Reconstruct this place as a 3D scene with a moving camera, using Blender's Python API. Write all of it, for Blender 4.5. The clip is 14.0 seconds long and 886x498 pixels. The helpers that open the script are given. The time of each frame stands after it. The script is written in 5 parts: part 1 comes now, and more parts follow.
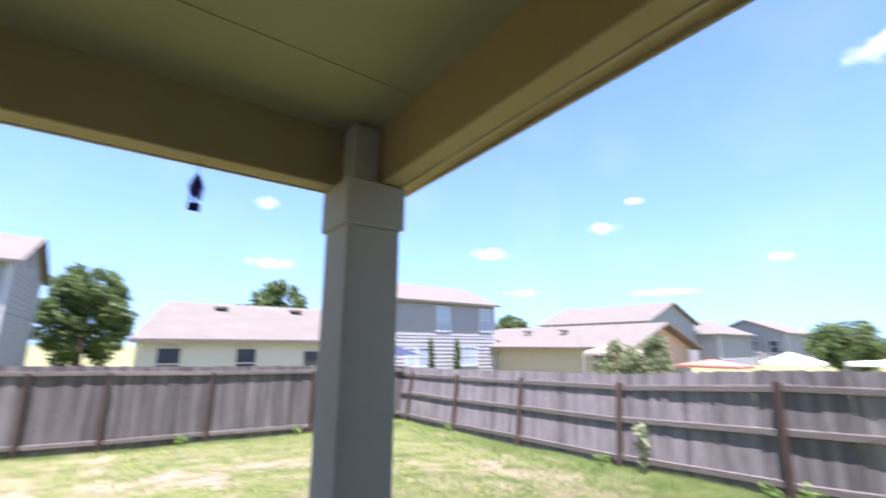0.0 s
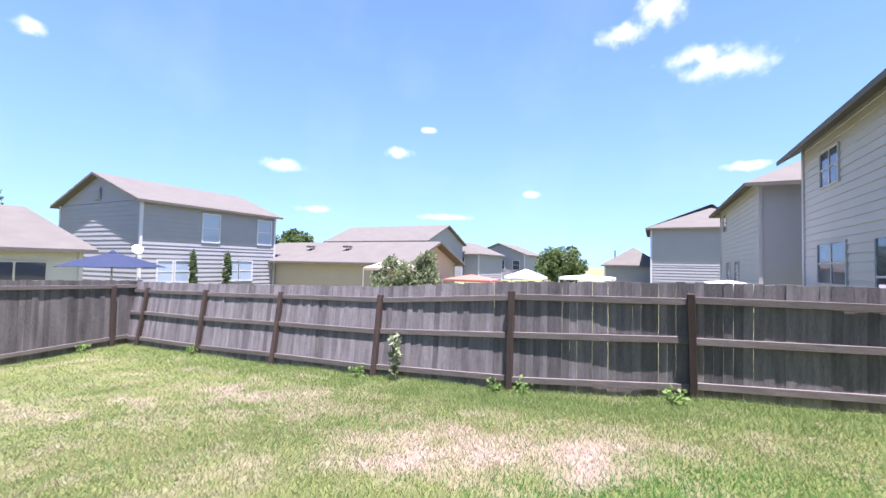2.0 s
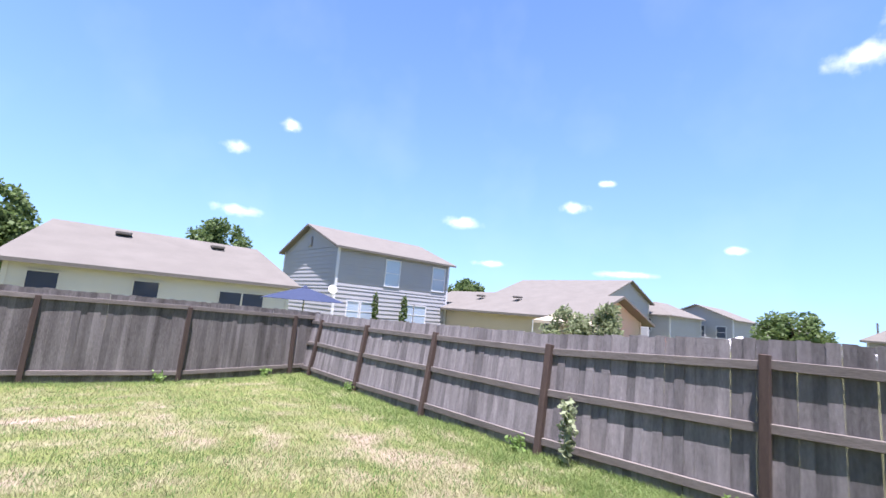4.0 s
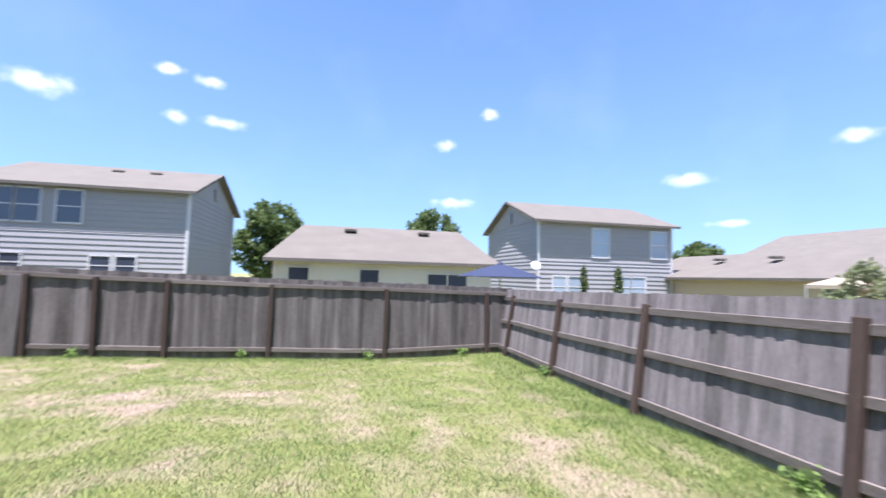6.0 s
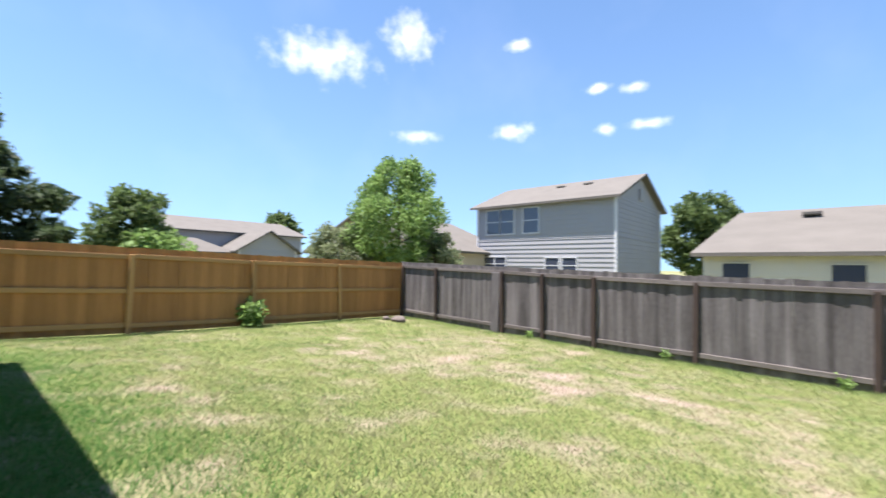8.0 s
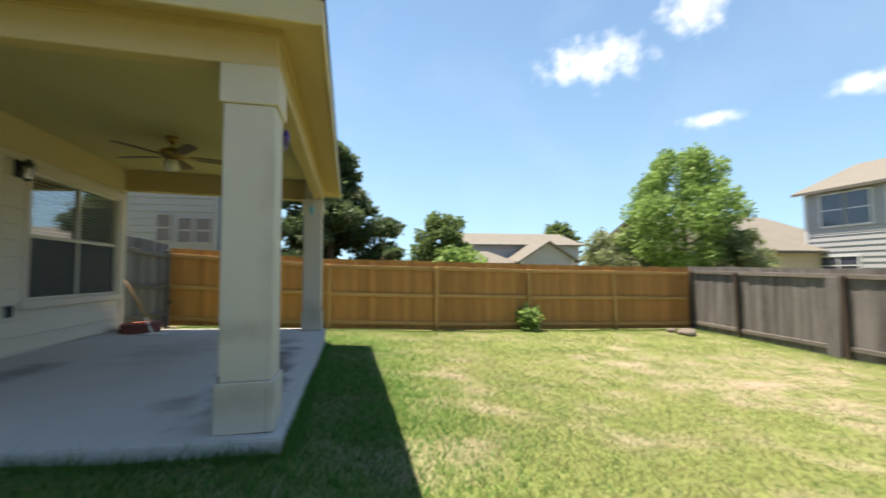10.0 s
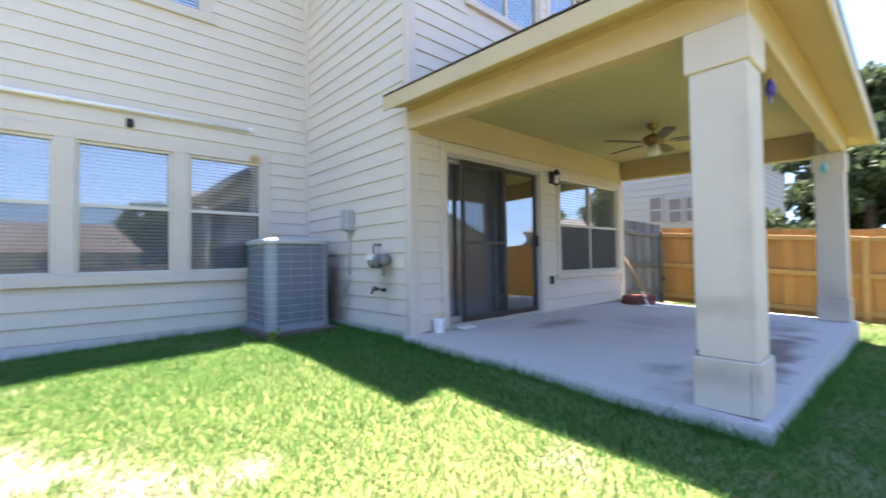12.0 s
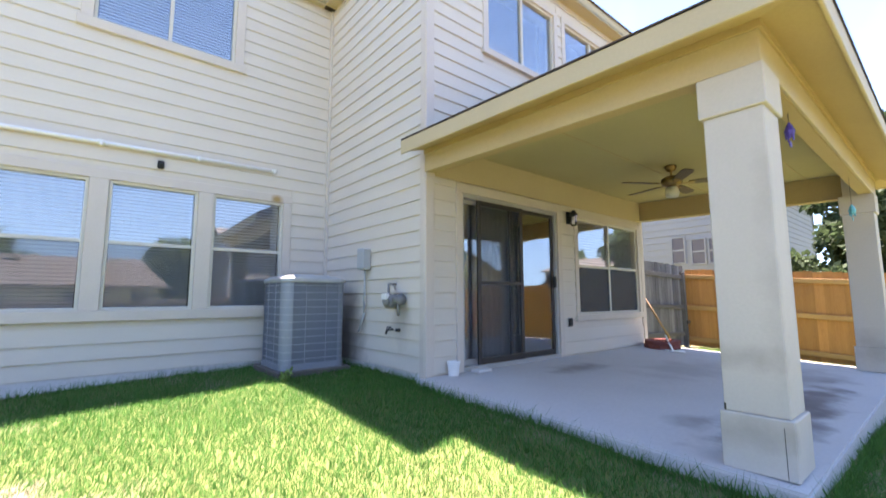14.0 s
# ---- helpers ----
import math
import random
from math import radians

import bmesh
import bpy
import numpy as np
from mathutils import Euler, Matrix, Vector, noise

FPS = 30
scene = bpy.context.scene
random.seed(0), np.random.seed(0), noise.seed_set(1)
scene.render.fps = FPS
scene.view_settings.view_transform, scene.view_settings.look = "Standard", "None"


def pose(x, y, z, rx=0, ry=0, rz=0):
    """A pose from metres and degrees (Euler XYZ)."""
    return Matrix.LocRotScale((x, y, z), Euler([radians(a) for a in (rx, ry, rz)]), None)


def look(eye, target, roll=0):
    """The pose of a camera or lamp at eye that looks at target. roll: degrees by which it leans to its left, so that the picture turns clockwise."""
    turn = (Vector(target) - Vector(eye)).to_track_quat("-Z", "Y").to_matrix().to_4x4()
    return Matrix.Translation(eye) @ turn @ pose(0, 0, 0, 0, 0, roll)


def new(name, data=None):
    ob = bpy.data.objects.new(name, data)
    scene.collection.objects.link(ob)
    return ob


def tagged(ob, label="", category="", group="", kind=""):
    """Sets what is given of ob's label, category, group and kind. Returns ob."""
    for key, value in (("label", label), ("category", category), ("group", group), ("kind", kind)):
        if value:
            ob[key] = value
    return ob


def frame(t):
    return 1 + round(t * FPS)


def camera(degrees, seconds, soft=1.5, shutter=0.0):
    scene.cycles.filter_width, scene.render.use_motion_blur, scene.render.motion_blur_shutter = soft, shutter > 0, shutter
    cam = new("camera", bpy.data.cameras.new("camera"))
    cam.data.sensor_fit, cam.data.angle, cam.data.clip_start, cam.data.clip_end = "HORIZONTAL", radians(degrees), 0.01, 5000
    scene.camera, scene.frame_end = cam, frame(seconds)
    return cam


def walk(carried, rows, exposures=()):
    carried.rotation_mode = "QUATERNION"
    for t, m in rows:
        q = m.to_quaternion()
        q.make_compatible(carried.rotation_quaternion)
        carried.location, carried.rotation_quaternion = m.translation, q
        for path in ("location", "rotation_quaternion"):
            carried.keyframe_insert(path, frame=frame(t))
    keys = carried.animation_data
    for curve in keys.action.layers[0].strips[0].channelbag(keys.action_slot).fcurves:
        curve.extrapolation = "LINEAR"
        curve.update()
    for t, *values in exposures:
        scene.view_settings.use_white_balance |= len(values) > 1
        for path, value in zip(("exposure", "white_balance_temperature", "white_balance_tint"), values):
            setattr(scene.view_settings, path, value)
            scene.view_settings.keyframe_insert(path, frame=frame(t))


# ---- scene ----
cam = camera(92.2, 14.0, shutter=0.5)

EXPO = [(0.0, 2.08, 6050, 31), (1.0, 1.90, 6000, 31), (3.0, 1.80, 5980, 30), (5.3, 1.72, 6030, 26), (7.5, 1.62, 6150, 22), (9.8, 1.66, 7600, 12), (10.7, 1.64, 7400, 15), (11.4, 2.25, 6850, 25), (12.2, 3.02, 6650, 30), (14.0, 2.94, 6850, 31)]
PATH = [
    (0, (-1.102, 0.842, 1.297), (0.053, 2.414, 1.739), 0.2),
    (0.5, (-1.007, 0.853, 1.294), (0.585, 2.035, 1.557), 0.3),
    (1, (-0.775, 0.884, 1.259), (0.997, 1.806, 1.367), -0.4),
    (1.5, (-0.4, 0.962, 1.258), (1.374, 1.881, 1.348), 1.2),
    (2, (-0.029, 1.142, 1.215), (1.764, 2.027, 1.287), 1.1),
    (2.5, (0.277, 1.347, 1.19), (1.996, 2.363, 1.083), -0.2),
    (3, (0.596, 1.55, 1.081), (2.124, 2.836, 1.195), 2.1),
    (5.5, (2.182, 2.71, 0.924), (3.025, 4.514, 1.114), 0.7),
    (6, (2.415, 2.98, 0.88), (2.858, 4.926, 1.013), 1.4),
    (6.5, (2.519, 3.245, 0.854), (2.638, 5.238, 0.963), 1.6),
    (7, (2.474, 3.282, 0.869), (2.125, 5.248, 0.969), -0.9),
    (7.5, (2.542, 3.302, 0.871), (1.619, 5.074, 0.958), -0.0),
    (10, (2.801, 3.537, 0.849), (0.852, 3.97, 0.966), -0.4),
    (10.5, (2.722, 3.54, 0.855), (0.727, 3.433, 0.943), -0.3),
    (11, (2.739, 3.595, 0.848), (0.883, 2.855, 0.938), 0.3),
    (11.5, (2.788, 3.689, 0.819), (1.187, 2.491, 0.861), 0.6),
    (12, (2.861, 3.68, 0.813), (1.52, 2.196, 0.862), -0.9),
    (12.5, (2.882, 3.648, 0.803), (1.805, 1.963, 0.859), -0.2),
    (13, (2.902, 3.623, 0.798), (1.883, 1.903, 0.851), 0.2),
    (13.5, (2.869, 3.657, 0.806), (1.648, 2.074, 0.865), 0.4),
    (14, (2.825, 3.690, 0.845), (1.556, 2.160, 1.070), -0.1),
]
walk(cam, [(t, look(eye, target, roll)) for t, eye, target, roll in PATH], EXPO)


# ---- world, sun ----
SUN_TO = Vector((0.15, 0.19, -1.0)).normalized()      # the way the sunlight travels
sun_el = math.asin(-SUN_TO.z)
sun_az = math.atan2(-SUN_TO.x, -SUN_TO.y)             # clockwise from +y
world = bpy.data.worlds.new("sky")
scene.world = world
world.use_nodes = True
wn, wl = world.node_tree.nodes, world.node_tree.links
sky = wn.new("ShaderNodeTexSky")
sky.sky_type, sky.sun_disc = "NISHITA", False
sky.sun_elevation, sky.sun_rotation = sun_el, sun_az
sky.air_density, sky.dust_density, sky.ozone_density = 1.0, 0.05, 2.0
wn["Background"].inputs["Strength"].default_value = 0.068


# small fair-weather clouds: azimuth and elevation in degrees, half width, half height
CLOUDS = [(90.8, 29, 3.2, 1.6), (86.4, 27.2, 2.8, 1.2), (95, 23.6, 3.4, 1.0), (97.5, 22, 4.6, 1.5), (57.5, 14.6, 1.8, 0.7), (42.8, 12.1, 2.6, 0.8),
          (18.7, 21.3, 1.3, 0.7), (75.3, 9.3, 1.3, 0.5), (61.6, 17.6, 1.0, 0.4), (64.1, 6.3, 3.2, 0.4), (47, 6.8, 2.2, 0.4), (99.5, 11.4, 2.6, 0.5),
          (-31.5, 17.7, 2.7, 1.2), (-21.1, 22, 1.6, 0.6), (-16.8, 21.7, 1.7, 0.6), (-15.2, 17.4, 2.4, 0.7), (-20.2, 17.2, 1.2, 0.8), (13, 17.4, 1.6, 0.7),
          (18.6, 20.9, 0.9, 0.5), (14.3, 10, 2.6, 0.7), (-45, 17, 3.0, 0.9), (-57.5, 25.5, 6.5, 2.6), (-46, 28.6, 3.4, 2.6), (-31, 27.7, 2.0, 0.8)]
tc, sep = wn.new("ShaderNodeTexCoord"), wn.new("ShaderNodeSeparateXYZ")
wl.new(tc.outputs["Generated"], sep.inputs[0])


def wmath(op, a, b=None):
    nd = wn.new("ShaderNodeMath")
    nd.operation = op
    for k, v in enumerate((a, b)):
        if isinstance(v, (int, float)):
            nd.inputs[k].default_value = v
        elif v is not None:
            wl.new(v, nd.inputs[k])
    return nd.outputs[0]


az = wmath("MULTIPLY", wmath("ARCTAN2", sep.outputs["X"], sep.outputs["Y"]), 57.2958)
el = wmath("MULTIPLY", wmath("ARCSINE", sep.outputs["Z"]), 57.2958)
flat = wn.new("ShaderNodeCombineXYZ")
wl.new(az, flat.inputs[0])
wl.new(el, flat.inputs[1])
puff, puff2 = wn.new("ShaderNodeTexNoise"), wn.new("ShaderNodeTexNoise")
puff.inputs["Scale"].default_value, puff.inputs["Detail"].default_value = 0.5, 8.0
puff2.inputs["Scale"].default_value, puff2.inputs["Detail"].default_value = 0.07, 4.0
for nd in (puff, puff2):
    wl.new(flat.outputs[0], nd.inputs["Vector"])
near = 9.0
for ca, ce, cw, ch in CLOUDS:
    sub, mul, ln = wn.new("ShaderNodeVectorMath"), wn.new("ShaderNodeVectorMath"), wn.new("ShaderNodeVectorMath")
    sub.operation, mul.operation, ln.operation = "SUBTRACT", "MULTIPLY", "LENGTH"
    sub.inputs[1].default_value, mul.inputs[1].default_value = (ca, ce, 0), (1 / cw, 1 / ch, 0)
    wl.new(flat.outputs[0], sub.inputs[0])
    wl.new(sub.outputs[0], mul.inputs[0])
    wl.new(mul.outputs[0], ln.inputs[0])
    near = wmath("MINIMUM", near, ln.outputs["Value"])
body = wmath("ADD", wmath("SUBTRACT", 0.75, near), wmath("MULTIPLY", wmath("SUBTRACT", puff.outputs["Fac"], 0.5), 2.1))
cover = wn.new("ShaderNodeMapRange")
cover.interpolation_type = "SMOOTHSTEP"
cover.inputs["From Min"].default_value, cover.inputs["From Max"].default_value = -0.55, 1.35
wl.new(body, cover.inputs["Value"])
wisp = wn.new("ShaderNodeMapRange")
wisp.inputs["From Min"].default_value, wisp.inputs["From Max"].default_value, wisp.inputs["To Max"].default_value = 0.5, 0.9, 0.06
wl.new(puff2.outputs["Fac"], wisp.inputs["Value"])
cmix = wn.new("ShaderNodeMix")
cmix.data_type = "RGBA"
cmix.inputs[7].default_value = (9.0, 9.3, 9.8, 1)
wl.new(wmath("MAXIMUM", cover.outputs["Result"], wisp.outputs["Result"]), cmix.inputs["Factor"])
hue = wn.new("ShaderNodeMix")
hue.data_type, hue.blend_type = "RGBA", "MULTIPLY"
hue.inputs["Factor"].default_value = 1.0
hue.inputs[7].default_value = (0.83, 0.98, 1.03, 1)
# thin summer haze: the sky pales less steeply from zenith to horizon
haze, lift = wn.new("ShaderNodeVectorMath"), wn.new("ShaderNodeVectorMath")
haze.operation, lift.operation = "MULTIPLY_ADD", "NORMALIZE"
haze.inputs[1].default_value, haze.inputs[2].default_value = (1, 1, 0.5), (0, 0, 0.11)
wl.new(tc.outputs["Generated"], haze.inputs[0])
wl.new(haze.outputs[0], lift.inputs[0])
wl.new(lift.outputs[0], sky.inputs["Vector"])
wl.new(sky.outputs["Color"], hue.inputs[6])
wl.new(hue.outputs[2], cmix.inputs[6])
wl.new(cmix.outputs[2], wn["Background"].inputs["Color"])
sun = new("sun", bpy.data.lights.new("sun", "SUN"))
sun.data.energy, sun.data.angle, sun.data.color = 5.0, radians(0.5), (1.0, 0.96, 0.9)
sun.matrix_world = look((0, 0, 60), Vector((0, 0, 60)) + SUN_TO)


# ---- materials ----
def mat(name, col, col2=None, rough=0.8, scale=6.0, fine=60.0, bump=0.15, metal=0.0, stretch=(1, 1, 1), spread=0.5, spec=0.3, island=0.0):
    """A surface of two noisy colours at two scales, with fine relief; island: spread of brightness from piece to piece."""
    m = bpy.data.materials.new(name)
    m.use_nodes = True
    n, l = m.node_tree.nodes, m.node_tree.links
    b = n["Principled BSDF"]
    b.inputs["Roughness"].default_value, b.inputs["Metallic"].default_value = rough, metal
    b.inputs["Specular IOR Level"].default_value = spec
    geo = n.new("ShaderNodeNewGeometry")
    mp = n.new("ShaderNodeMapping")
    mp.inputs["Scale"].default_value = stretch
    l.new(geo.outputs["Position"], mp.inputs["Vector"])
    a, f = n.new("ShaderNodeTexNoise"), n.new("ShaderNodeTexNoise")
    a.inputs["Scale"].default_value, a.inputs["Detail"].default_value = scale, 4.0
    f.inputs["Scale"].default_value, f.inputs["Detail"].default_value = fine, 5.0
    for t in (a, f):
        l.new(mp.outputs["Vector"], t.inputs["Vector"])
    add = n.new("ShaderNodeMath")
    add.operation = "ADD"
    l.new(a.outputs["Fac"], add.inputs[0])
    l.new(f.outputs["Fac"], add.inputs[1])
    ramp = n.new("ShaderNodeMapRange")
    ramp.inputs["From Min"].default_value, ramp.inputs["From Max"].default_value = 1 - spread, 1 + spread
    l.new(add.outputs[0], ramp.inputs["Value"])
    mix = n.new("ShaderNodeMix")
    mix.data_type = "RGBA"
    c2 = col2 or tuple(c * 0.8 for c in col)
    mix.inputs[6].default_value, mix.inputs[7].default_value = (*c2, 1), (*col, 1)
    l.new(ramp.outputs["Result"], mix.inputs["Factor"])
    out = mix.outputs[2]
    if island:
        info = n.new("ShaderNodeObjectInfo")
        add2 = n.new("ShaderNodeMath")
        add2.operation = "ADD"
        l.new(info.outputs["Random"], add2.inputs[0])
        l.new(geo.outputs["Random Per Island"], add2.inputs[1])
        fr = n.new("ShaderNodeMath")
        fr.operation = "FRACT"
        l.new(add2.outputs[0], fr.inputs[0])
        mr = n.new("ShaderNodeMapRange")
        mr.inputs["To Min"].default_value, mr.inputs["To Max"].default_value = 1 - island, 1 + island * 0.6
        l.new(fr.outputs[0], mr.inputs["Value"])
        hsv = n.new("ShaderNodeHueSaturation")
        l.new(mr.outputs["Result"], hsv.inputs["Value"])
        l.new(out, hsv.inputs["Color"])
        out = hsv.outputs["Color"]
    l.new(out, b.inputs["Base Color"])
    if bump:
        bp = n.new("ShaderNodeBump")
        bp.inputs["Strength"].default_value, bp.inputs["Distance"].default_value = bump, 0.01
        l.new(f.outputs["Fac"], bp.inputs["Height"])
        l.new(bp.outputs["Normal"], b.inputs["Normal"])
    return m


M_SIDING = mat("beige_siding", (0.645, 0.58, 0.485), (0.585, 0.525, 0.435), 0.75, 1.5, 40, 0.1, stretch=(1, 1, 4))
M_TRIM = mat("beige_trim", (0.62, 0.545, 0.455), (0.555, 0.485, 0.405), 0.6, 2.0, 50, 0.08)
M_FASCIA = mat("tan_fascia", (0.54, 0.44, 0.265), (0.47, 0.38, 0.225), 0.6, 2.0, 50, 0.08)
M_TAN = mat("tan_board", (0.47, 0.355, 0.175), (0.41, 0.30, 0.145), 0.65, 2.0, 50, 0.08)
M_CEIL = mat("porch_ceiling", (0.41, 0.355, 0.185), (0.365, 0.315, 0.16), 0.8, 1.5, 40, 0.05)
M_COLUMN = mat("column_board", (0.58, 0.525, 0.45), (0.515, 0.47, 0.40), 0.75, 2.5, 60, 0.12)
M_CONC = mat("concrete", (0.66, 0.64, 0.62), (0.52, 0.50, 0.48), 0.9, 1.2, 30, 0.2, spread=0.6)
M_GREYWOOD = mat("weathered_wood", (0.285, 0.265, 0.262), (0.085, 0.078, 0.076), 0.9, 3.0, 25, 0.5, stretch=(6, 6, 0.6), island=0.35)
M_POST = mat("dark_post", (0.085, 0.06, 0.048), (0.036, 0.026, 0.022), 0.9, 3.0, 25, 0.4, stretch=(6, 6, 0.6), island=0.2)
M_RAIL = mat("fence_rail", (0.20, 0.178, 0.16), (0.095, 0.083, 0.075), 0.9, 3.0, 25, 0.4, stretch=(1, 1, 6), island=0.2)
M_BROWNWOOD = mat("brown_stained_wood", (0.48, 0.235, 0.075), (0.31, 0.145, 0.047), 0.8, 2.5, 25, 0.4, stretch=(6, 6, 0.6), island=0.2)
M_BROWNRAIL = mat("brown_stained_rail", (0.46, 0.27, 0.10), (0.34, 0.19, 0.07), 0.7, 2.5, 25, 0.3, stretch=(6, 1, 6), island=0.15)
M_SHINGLE = mat("roof_shingles", (0.150, 0.140, 0.122), (0.105, 0.098, 0.085), 0.95, 1.0, 40, 0.4, stretch=(1, 1, 3))
# own roof: colour darkened so overhead sun and late exposure don't bleach it
M_OWNROOF = mat("darkened_roof_shingles", (0.105, 0.075, 0.055), (0.065, 0.046, 0.035), 0.95, 1.0, 40, 0.4, stretch=(1, 1, 3))
M_WHITE = mat("white_paint", (0.78, 0.78, 0.76), (0.70, 0.70, 0.68), 0.5, 2.0, 40, 0.05)
M_DARK = mat("dark_metal", (0.03, 0.028, 0.026), (0.02, 0.02, 0.02), 0.4, 5, 60, 0.05, spec=0.5)
# near-black colour stands in for the lack of light in the rooms
M_ROOM = mat("unlit_room_paint", (0.10, 0.09, 0.08), (0.07, 0.06, 0.06), 0.9, 2, 20, 0.0)


def add_spots(m, spots, colour, scale=3.5, rag=2.2):
    """Lay stains of a colour into a material: spots holds (place, half sizes, strength), ragged by noise."""
    n, l = m.node_tree.nodes, m.node_tree.links
    b = n["Principled BSDF"]
    col = b.inputs["Base Color"].links[0].from_socket
    geo = n.new("ShaderNodeNewGeometry")
    nz = n.new("ShaderNodeTexNoise")
    nz.inputs["Scale"].default_value, nz.inputs["Detail"].default_value = scale, 6.0
    l.new(geo.outputs["Position"], nz.inputs["Vector"])
    for place, half, s in spots:
        sub, sc, ln = n.new("ShaderNodeVectorMath"), n.new("ShaderNodeVectorMath"), n.new("ShaderNodeVectorMath")
        sub.operation, sc.operation, ln.operation = "SUBTRACT", "MULTIPLY", "LENGTH"
        sub.inputs[1].default_value, sc.inputs[1].default_value = place, [1 / h if h else 0 for h in half]
        l.new(geo.outputs["Position"], sub.inputs[0])
        l.new(sub.outputs[0], sc.inputs[0])
        l.new(sc.outputs[0], ln.inputs[0])
        ad = n.new("ShaderNodeMath")
        ad.operation = "MULTIPLY_ADD"
        ad.inputs[1].default_value = rag
        l.new(nz.outputs["Fac"], ad.inputs[0])
        l.new(ln.outputs["Value"], ad.inputs[2])
        mr = n.new("ShaderNodeMapRange")
        mr.inputs["From Min"].default_value, mr.inputs["From Max"].default_value = 1.2 + rag / 2, 0.3 + rag / 2
        mr.inputs["To Max"].default_value = s
        l.new(ad.outputs[0], mr.inputs["Value"])
        mx = n.new("ShaderNodeMix")
        mx.data_type = "RGBA"
        mx.inputs[7].default_value = (*colour, 1)
        l.new(mr.outputs["Result"], mx.inputs["Factor"])
        l.new(col, mx.inputs[6])
        col = mx.outputs[2]
    l.new(col, b.inputs["Base Color"])
    return m


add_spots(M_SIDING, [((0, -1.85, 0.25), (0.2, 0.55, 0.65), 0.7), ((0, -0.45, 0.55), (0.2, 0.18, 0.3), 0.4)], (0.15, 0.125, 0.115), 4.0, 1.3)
add_spots(M_SIDING, [((3.98, -2.55, 0.35), (0.18, 0.2, 0.5), 0.8), ((0.78, -2.55, 0.2), (0.08, 0.2, 0.45), 0.7), ((3.98, -2.55, 1.3), (0.1, 0.2, 0.7), 0.4)], (0.42, 0.27, 0.10), 5.0, 1.3)
add_spots(M_TRIM, [((0.80, -2.53, 2.27), (0.09, 0.1, 0.07), 0.95), ((0.79, -2.53, 2.0), (0.03, 0.1, 0.25), 0.5)], (0.40, 0.24, 0.07), 9.0, 1.0)


def glass(name, col=(0.93, 0.96, 0.97), rough=0.02):
    m = bpy.data.materials.new(name)
    m.use_nodes = True
    b = m.node_tree.nodes["Principled BSDF"]
    b.inputs["Base Color"].default_value = (*col, 1)
    b.inputs["Roughness"].default_value = rough
    b.inputs["Transmission Weight"].default_value = 1.0
    b.inputs["IOR"].default_value = 2.2
    return m


M_GLASS = glass("window_glass")


# ---- building helpers ----
def box(bm, x0, x1, y0, y1, z0, z1):
    v = [bm.verts.new(p) for p in ((x0, y0, z0), (x1, y0, z0), (x1, y1, z0), (x0, y1, z0), (x0, y0, z1), (x1, y0, z1), (x1, y1, z1), (x0, y1, z1))]
    for q in ((3, 2, 1, 0), (4, 5, 6, 7), (0, 1, 5, 4), (1, 2, 6, 5), (2, 3, 7, 6), (3, 0, 4, 7)):
        bm.faces.new([v[i] for i in q])
    return v


def cyl(bm, p0, p1, r0, r1=None, n=12):
    """A tapered round bar from p0 to p1."""
    r1 = r0 if r1 is None else r1
    p0, p1 = Vector(p0), Vector(p1)
    d = (p1 - p0).normalized()
    u = d.orthogonal().normalized()
    w = d.cross(u)
    ring = [[bm.verts.new(p + (u * math.cos(a) + w * math.sin(a)) * r) for a in [i * math.tau / n for i in range(n)]] for p, r in ((p0, r0), (p1, r1))]
    for i in range(n):
        j = (i + 1) % n
        bm.faces.new((ring[0][i], ring[0][j], ring[1][j], ring[1][i]))
    bm.faces.new(ring[0][::-1])
    bm.faces.new(ring[1])


def soften(bm, width=0.006, segments=1):
    bmesh.ops.bevel(bm, geom=list(bm.edges), offset=width, segments=segments, affect="EDGES", clamp_overlap=True)


def mesh_of(name, bm, material, smooth=False):
    me = bpy.data.meshes.new(name)
    bmesh.ops.recalc_face_normals(bm, faces=bm.faces)
    bm.to_mesh(me)
    bm.free()
    me.materials.append(material)
    if smooth:
        for p in me.polygons:
            p.use_smooth = True
    return me


def part(name, bm, material, parent=None, label="", smooth=False):
    ob = new(name, mesh_of(name, bm, material, smooth))
    ob.parent = parent
    if label:
        ob["label"] = label
    return ob


def boxpart(name, dims, material, parent=None, label="", bevel=0.0):
    bm = bmesh.new()
    box(bm, *dims)
    if bevel:
        soften(bm, bevel)
    return part(name, bm, material, parent, label)


def thing(name, label, category, group="", at=(0, 0, 0), kind=""):
    ob = new(name)
    ob.location = at
    return tagged(ob, label, category, group, kind)


# ---- ground ----
GX, GY = (-8.0, 0.0, 3.4, 6.4), (-3.0, 0.0, 3.2, 6.0, 10.0, 13.2)
GZ = ((-0.20, -0.28, -0.46, -0.58, -0.68, -0.76), (-0.05, -0.06, -0.17, -0.52, -0.78, -1.0),
      (-0.15, -0.22, -0.46, -0.66, -0.86, -1.08), (-0.26, -0.42, -0.70, -0.80, -0.90, -0.95))


def ground_z(x, y):
    """Height of the lawn: it falls away from the house."""
    x, y = min(max(x, GX[0]), GX[-1]), min(max(y, GY[0]), GY[-1])
    i = max(k for k in range(len(GX) - 1) if x >= GX[k])
    j = max(k for k in range(len(GY) - 1) if y >= GY[k])
    u, v = (x - GX[i]) / (GX[i + 1] - GX[i]), (y - GY[j]) / (GY[j + 1] - GY[j])
    return (GZ[i][j] * (1 - u) + GZ[i + 1][j] * u) * (1 - v) + (GZ[i][j + 1] * (1 - u) + GZ[i + 1][j + 1] * u) * v


